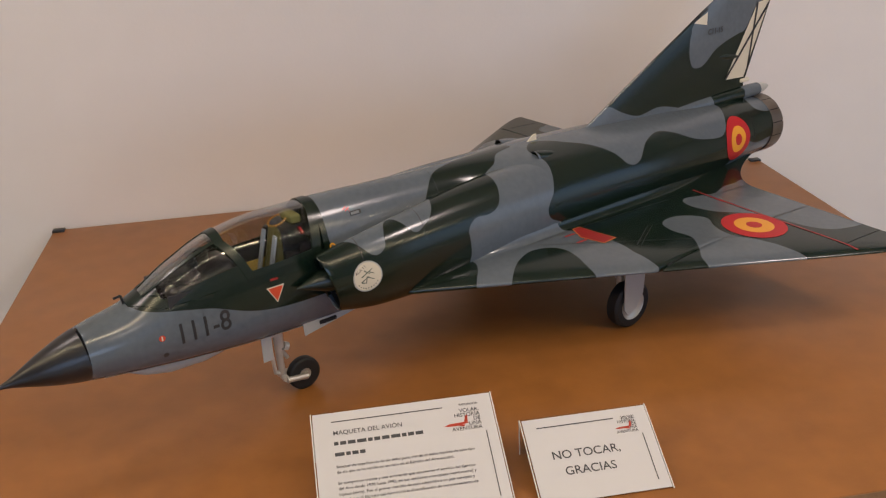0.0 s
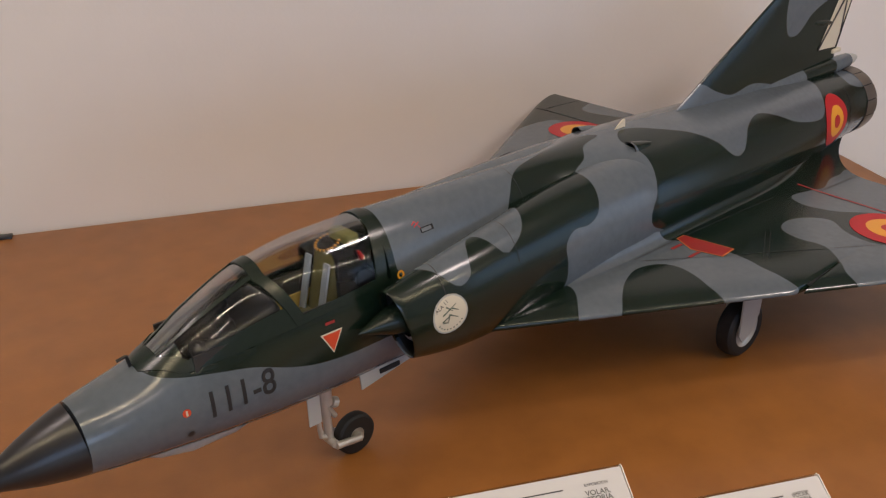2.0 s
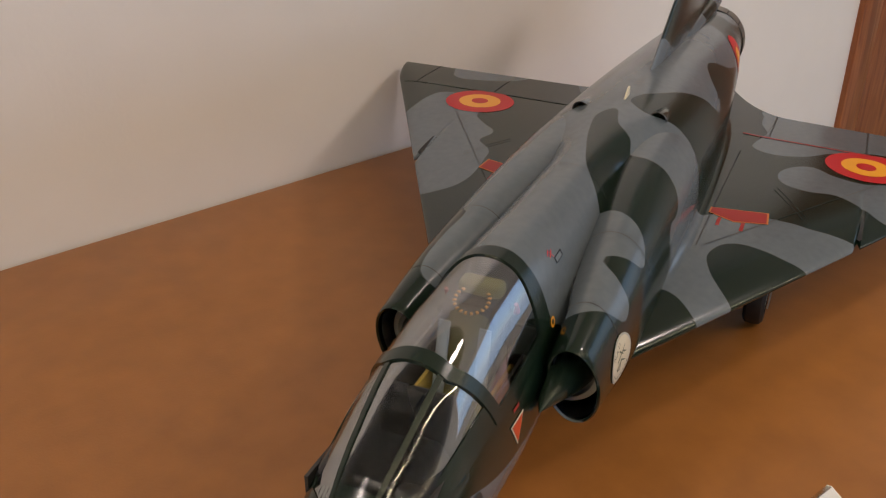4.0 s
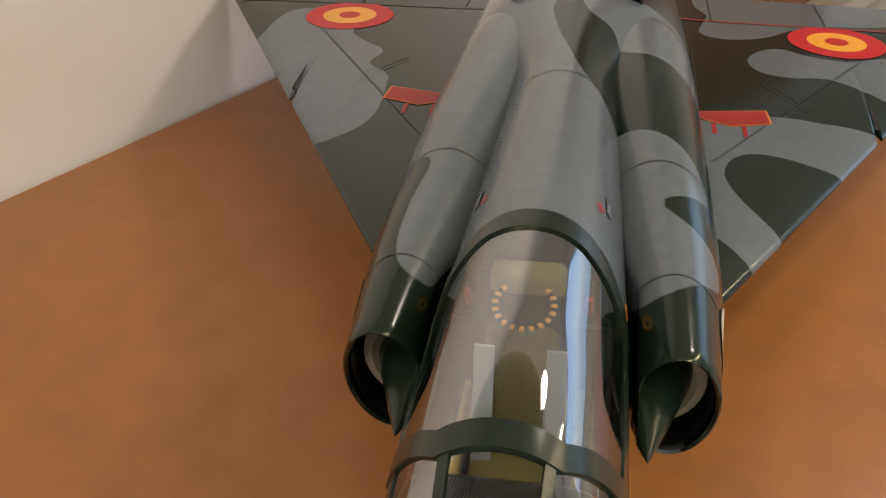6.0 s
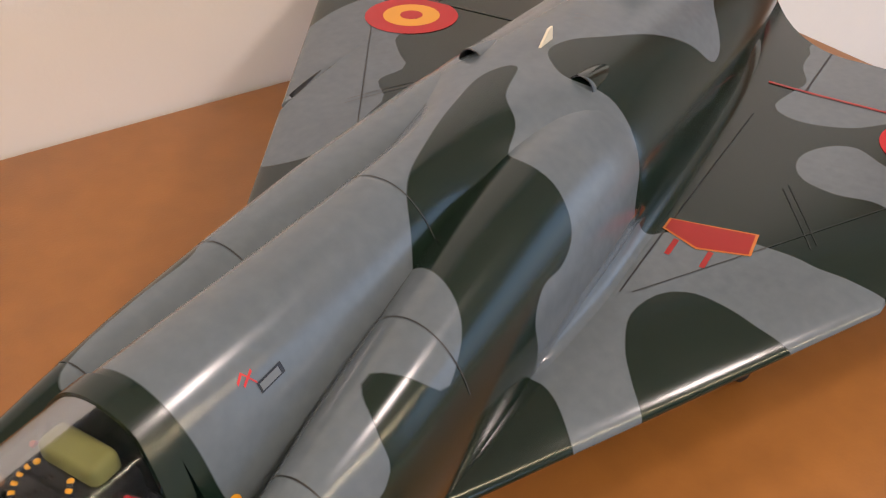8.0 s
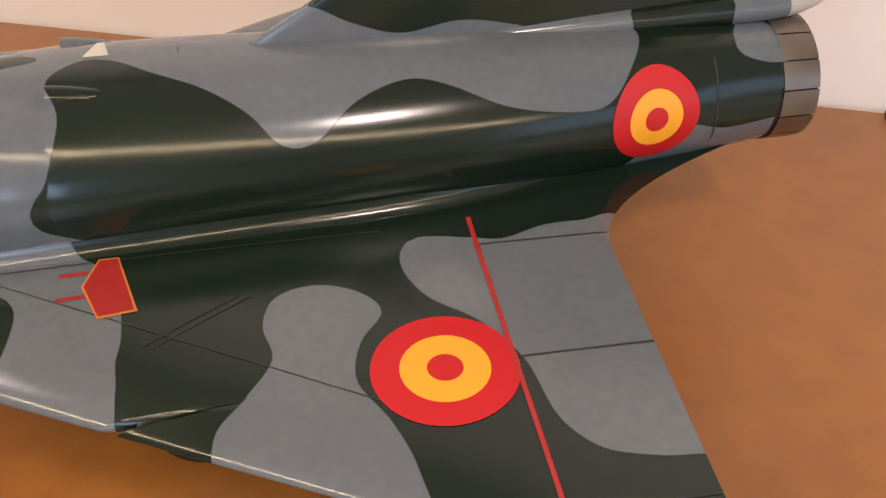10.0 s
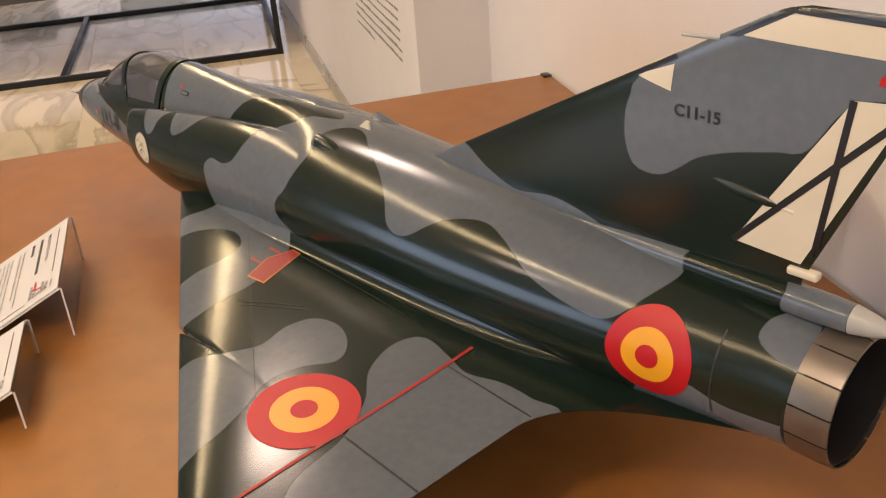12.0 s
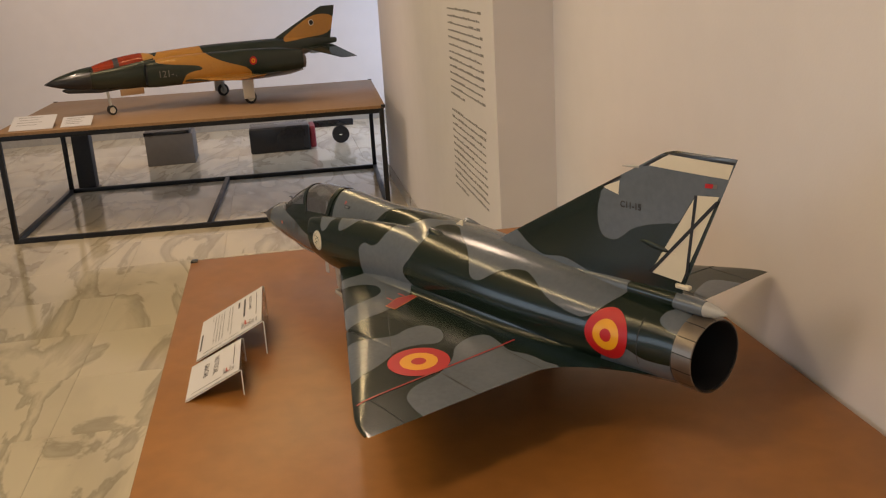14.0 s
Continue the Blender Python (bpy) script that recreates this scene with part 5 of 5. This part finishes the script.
for s in (-1, 1):
    part("fork", join(rod_bm((0.540, s * 0.0165, 0.038), (0.581, s * 0.0165, 0.032), 0.0055), rod_bm((0.581, s * 0.0165, 0.032), (0.581, s * 0.009, 0.032), 0.006)), SILVER, ng)
wheel(ng, (0.581, 0, 0.032), 0.032, 0.018, 0.34)
part("nose_gear_door", box_bm(0.498, -0.022, 0.092, 0.518, -0.020, 0.148, 0.0008), PALEGREY, ng, "thin pale grey gear door", smooth=False)
door = bmesh.new()
f = door.faces.new([door.verts.new((x, -0.040, z)) for x, z in ((0.572, 0.158), (0.575, 0.126), (0.690, 0.146), (0.730, 0.160))])
ex = bmesh.ops.extrude_face_region(door, geom=[f])
bmesh.ops.translate(door, vec=(0, 0.0025, 0), verts=[e for e in ex["geom"] if isinstance(e, bmesh.types.BMVert)])
bmesh.ops.recalc_face_normals(door, faces=door.faces[:])
part("belly_door", door, PALEGREY, JET, "long pale grey gear door hanging below the belly", smooth=False)
part("door_handle_plate", box_bm(0.605, -0.0425, 0.1385, 0.640, -0.039, 0.1465, 0.002), DARKMETAL, JET)


# ---- the second jet model ----
def second_jet(m):
    jet = thing("model_jet_fighter", "model twin-engine jet in tan and dark green camouflage", "model aircraft", m)

    def hull(name, xs, hw, tp, lw, y0=0.0, parent=None, flat=2.0, where="other_body", n=48):
        f = [smooth_curve(xs, q) for q in (hw, tp, lw)]
        rings = []
        for x in np.linspace(xs[0], xs[-1], 120):
            w, t, b = (g(x) for g in f)
            rings.append([Vector((x, y0 + w * math.copysign(abs(math.cos(a)) ** (2 / flat), math.cos(a)), (t + b) / 2 + (t - b) / 2 * math.copysign(abs(math.sin(a)) ** (2 / flat), math.sin(a)))) for a in np.linspace(0, math.tau, n, endpoint=False)])
        return painted(name, loft(rings), jet, where, paint=TANCAMO)

    b = hull("fuselage", [0, 0.1, 0.3, 0.55, 0.8, 1.1, 1.5, 1.9, 2.2, 2.45, 2.62], [0.003, 0.035, 0.07, 0.085, 0.09, 0.10, 0.11, 0.10, 0.07, 0.045, 0.02], [0.285, 0.325, 0.375, 0.400, 0.435, 0.455, 0.468, 0.468, 0.462, 0.45, 0.43], [0.275, 0.25, 0.215, 0.19, 0.18, 0.175, 0.18, 0.2, 0.3, 0.36, 0.39])
    for s in (-1, 1):
        trunk_ob = hull("air_trunk", [0.80, 0.9, 1.2, 1.6, 2.0, 2.20], [0.045, 0.055, 0.075, 0.085, 0.08, 0.065], [0.39, 0.40, 0.415, 0.415, 0.40, 0.375], [0.19, 0.185, 0.185, 0.185, 0.19, 0.205], s * 0.125, flat=2.8)
        part("intake_mouth", box_bm(0.792, s * 0.125 - 0.035, 0.21, 0.801, s * 0.125 + 0.035, 0.365, 0.003), BLACK, trunk_ob)
        part("nozzle", spin_bm([(0, 0.062), (0.09, 0.055), (0.09, 0.048), (0.0, 0.04), (0, 0)], (2.15, s * 0.105, 0.272), (1, 0, -0.05), 28), METAL, jet, "bare metal exhaust nozzle")

        def panel(name, secs, mat_where, parent_label=""):
            rings = []
            for xa, xb, y, z, th in secs:
                us = np.linspace(0, 1, 16) ** 1.4
                rings.append([Vector((xa + u * (xb - xa), s * y, z + th * foil(u))) for u in us[::-1]] + [Vector((xa + u * (xb - xa), s * y, z - th * foil(u))) for u in us[1:]])
            return painted(name, loft(rings), jet, mat_where, parent_label, TANCAMO)
        panel("wing", [(0.98, 1.90, 0.06, 0.215, 0.034), (1.46, 1.93, 0.55, 0.215, 0.02), (1.70, 1.96, 0.80, 0.265, 0.008), (1.74, 1.955, 0.815, 0.268, 0.002)], "other_body")
        st = panel("tailplane", [(2.22, 2.56, 0.04, 0.38, 0.012), (2.50, 2.66, 0.36, 0.285, 0.005)], "other_body", "drooping dark tailplane")
        g = part("main_gear", join(rod_bm((1.58, s * 0.36, 0.21), (1.60, s * 0.37, 0.06), 0.014), rod_bm((1.60, s * 0.35, 0.05), (1.60, s * 0.40, 0.05), 0.01)), PALEGREY, jet, "pale grey main gear leg")
        wheel(g, (1.60, s * 0.385, 0.052), 0.052, 0.035)
        part("gear_door", box_bm(1.53, s * 0.415 - 0.003, 0.045, 1.63, s * 0.415 + 0.003, 0.205, 0.002), WHITE, g, "off-white gear door")
    ng = part("nose_gear", join(rod_bm((0.48, 0, 0.22), (0.50, 0, 0.04), 0.012), rod_bm((0.50, -0.03, 0.038), (0.50, 0.03, 0.038), 0.008)), SILVER, jet, "silver nose gear leg")
    for y in (-0.022, 0.022):
        wheel(ng, (0.50, y, 0.038), 0.038, 0.018)
    part("tail_shield", spin_bm([(0, 0.0), (0.0, 0.070), (0.15, 0.060), (0.32, 0.038), (0.46, 0.012), (0.47, 0)], (2.12, 0, 0.352), (1, 0, 0.11), 28), METAL, jet, "bare metal heat shield under the tail")
    part("nose_gear_door", box_bm(0.58, -0.05, 0.14, 0.78, -0.045, 0.19, 0.003), TABLEWOOD, jet)
    part("gun_fairing", spin_bm([(0, 0.004), (0.04, 0.022), (0.3, 0.03), (0.5, 0.008)], (0.13, 0, 0.222), (1, 0, -0.05), 24), COCKPIT, jet, "dark gun fairing under the nose")
    part("radome", spin_bm([(0, 0.001), (0.05, 0.023), (0.12, 0.043), (0.26, 0.0725), (0.36, 0.082)], (-0.002, 0, 0.281), (1, 0, 0.03), 32), RADOME, jet, "black nose cone")
    rings = []
    for z in np.linspace(0.42, 0.70, 24):
        k = (z - 0.42) / 0.28
        xa, xb, th = 1.92 + 0.57 * k, 2.56 + 0.07 * k, 0.028 * (1 - 0.75 * k)
        us = np.linspace(0, 1, 20) ** 1.4
        rings.append([Vector((xa + u * (xb - xa), th * foil(u), z)) for u in us[::-1]] + [Vector((xa + u * (xb - xa), -th * foil(u), z)) for u in us[1:]])
    f = painted("fin", loft(rings), jet, "other_body", paint=TANCAMO)
    part("fin_badge", spin_bm([(-0.012, 0), (-0.012, 0.02), (0.012, 0.02), (0.012, 0)], (2.38, 0, 0.57), (0, 1, 0), 24), BLACK, f, "small dark round badge")
    part("fin_badge_rim", spin_bm([(-0.0112, 0), (-0.0112, 0.026), (0.0112, 0.026), (0.0112, 0)], (2.38, 0, 0.57), (0, 1, 0), 24), CREAM, f)
    amber = plain("amber_canopy", (0.28, 0.035, 0.012), 0.12, var=0.1)
    crown = smooth_curve([0.30, 0.38, 0.48, 0.62, 0.74, 0.86, 1.02], [0.0, 0.034, 0.048, 0.054, 0.050, 0.036, 0.0])
    for x0, x1, mat, name in ((0.30, 0.38, glass("clear_pane", (0.9, 0.95, 0.95)), "windshield"), (0.385, 0.555, amber, "canopy"), (0.555, 0.60, COCKPIT, "canopy_frame"), (0.60, 0.80, amber, "canopy"), (0.80, 1.02, TAN, "spine_fairing")):
        rings = []
        for x in np.linspace(x0, x1, 14):
            zb = 0.355 + 0.07 * min(1, max(0, (x - 0.3) / 0.5)) - 0.03
            rings.append([Vector((x, 0.066 * math.cos(a), zb + (crown(x) + 0.012) * math.sin(a))) for a in np.linspace(0, math.pi, 20)])
        part(name, loft(rings, True, True, False), mat, jet, "amber tinted canopy" if mat is amber else "")
    for s in (-1, 1):
        for r0, r1, mat, o in ((0.018, 0.033, RED, 0.0), (0.008, 0.0185, YELLOW, 0.0004), (0, 0.0085, RED, 0.0008)):
            bm = disc_bm(r0, r1, 28, 1)
            bm.transform(Matrix.Translation((1.72, s * (0.2105 + o), 0.32)) @ Matrix.Rotation(radians(90), 4, "X"))
            part("roundel_ring", bm, mat, b)
    num = text_bm("121-15", 0.075)
    num.transform(Matrix.Translation((0.88, -0.190, 0.26)) @ Matrix.Rotation(radians(90), 4, "X"))
    part("code_number", num, GREYBOX, jet, "dark grey painted code number")
    return jet


second_jet(pose(-4.05, -2.81, 0, 0, 0, 110) @ Matrix.Diagonal((0.89, 0.9, 0.97, 1)))


def flat_sign(w, d, m):
    t = thing("information_card", "white printed card lying on the second table", "sign", m, group="cards on the second table")
    bm = box_bm(0, 0, 0, w, d, 0.002)
    bm.transform(Matrix.Rotation(radians(20), 4, "X"))
    part("card", bm, PAPER, t, smooth=False)
    for k in range(4):
        bm = box_bm(0.04 * w / 0.3, d - 0.03 - 0.035 * k * d / 0.2, 0.0023, w * (0.7 - 0.1 * (k % 2)), d - 0.026 - 0.035 * k * d / 0.2, 0.0028)
        bm.transform(Matrix.Rotation(radians(20), 4, "X"))
        part("print_line", bm, GREYBOX, t, smooth=False)


flat_sign(0.30, 0.21, pose(-3.72, -3.03, 0.001, 0, 0, 88))
flat_sign(0.21, 0.15, pose(-3.72, -2.68, 0.001, 0, 0, 88))

# things on the floor behind the second table
post = thing("dark_post", "dark grey upright square post standing on the marble floor", "post", pose(-5.45, -2.9, FLOOR))
part("shaft", box_bm(-0.075, -0.075, 0.012, 0.075, 0.075, 0.62, 0.006), COCKPIT, post)
part("foot", box_bm(-0.09, -0.09, 0, 0.09, 0.09, 0.012, 0.003), STEEL, post)
crate = thing("grey_box", "grey box with a thin black lid on the marble floor", "box", pose(-6.45, -2.25, FLOOR))
part("body", box_bm(-0.2, -0.23, 0.0, 0.2, 0.23, 0.30, 0.006), GREYBOX, crate)
part("lid", box_bm(-0.205, -0.235, 0.30, 0.205, 0.20, 0.335, 0.006), BLACK, crate, "thin black lid")
case = thing("black_case", "long black case with a red end cap", "case", pose(-6.6, -1.15, FLOOR))
part("body", box_bm(-0.18, -0.33, 0.0, 0.18, 0.28, 0.26, 0.02, 3), BLACK, case)
part("end_cap", box_bm(-0.17, 0.28, 0.02, 0.17, 0.34, 0.24, 0.02, 3), plain("dark_red_plastic", (0.25, 0.02, 0.03), 0.4), case, "dark red end cap")
trolley = thing("floor_trolley", "dark low trolley with a round wheel", "trolley", pose(-6.7, -0.62, FLOOR))
part("bar", box_bm(-0.03, -0.2, 0.18, 0.03, 0.22, 0.25, 0.008), BLACK, trolley)
part("wheel", spin_bm([(-0.03, 0.02), (-0.03, 0.09), (0.03, 0.09), (0.03, 0.02)], (0, 0.08, 0.09), (1, 0, 0), 28), RUBBER, trolley)
part("stem", rod_bm((0, 0.08, 0.09), (0, 0.08, 0.2), 0.02), BLACK, trolley)


# ---- lamps on the ceiling ----
def spot_fixture(x, y, target):
    t = thing("track_spot", "small white cylindrical ceiling spotlight added out of view", "lamp", group="ceiling spotlights")
    d = (Vector(target) - Vector((x, y, CEIL - 0.14))).normalized()
    a = Vector((x, y, CEIL - 0.14))
    part("stem", rod_bm((x, y, CEIL), a - d * 0.06, 0.01), WHITE, t)
    part("housing", spin_bm([(-0.12, 0.0), (-0.12, 0.045), (-0.01, 0.045), (-0.01, 0.042), (-0.09, 0.04), (-0.09, 0)], a - d * 0.05, d, 24), WHITE, t)


for lx, ly in ((-0.5, -1.0), (2.5, -1.8), (1.2, -3.4)):
    spot_fixture(lx, ly, (1.2, -0.5, 0))
# housings for the two added west fills, out of view
spot_fixture(-3.0, -2.6, (-4.8, -1.6, 0))
spot_fixture(-5.8, -3.4, (-8.2, -2.4, 0.3))
t = thing("strip_light", "long slim white linear ceiling light", "lamp", LED_AT)
part("housing", box_bm(-LED_LONG / 2 - 0.02, -0.04, 0.005, LED_LONG / 2 + 0.02, 0.04, 0.09, 0.004), WHITE, t)


# ---- floor of marble slabs ----
floor = tagged(part("floor", box_bm(WEST - 0.2, SOUTH - 0.2, FLOOR - 0.2, EAST + 0.2, 1.4, FLOOR - 0.002), GROUT, smooth=False), "polished pale veined marble slab floor", "floor", kind="structure")
slab = bpy.data.meshes.new("slab")
sb = box_bm(-0.2990, -0.2990, -0.012, 0.2990, 0.2990, 0.0, 0.0008, 1)
sb.to_mesh(slab)
sb.free()
slab.materials.append(MARBLE)
for i in range(24):
    for j in range(15):
        s = new("slab", slab)
        s.parent = floor
        s.location = (WEST + 0.3 + 0.6 * i, 1.1 - 0.6 * j, FLOOR)
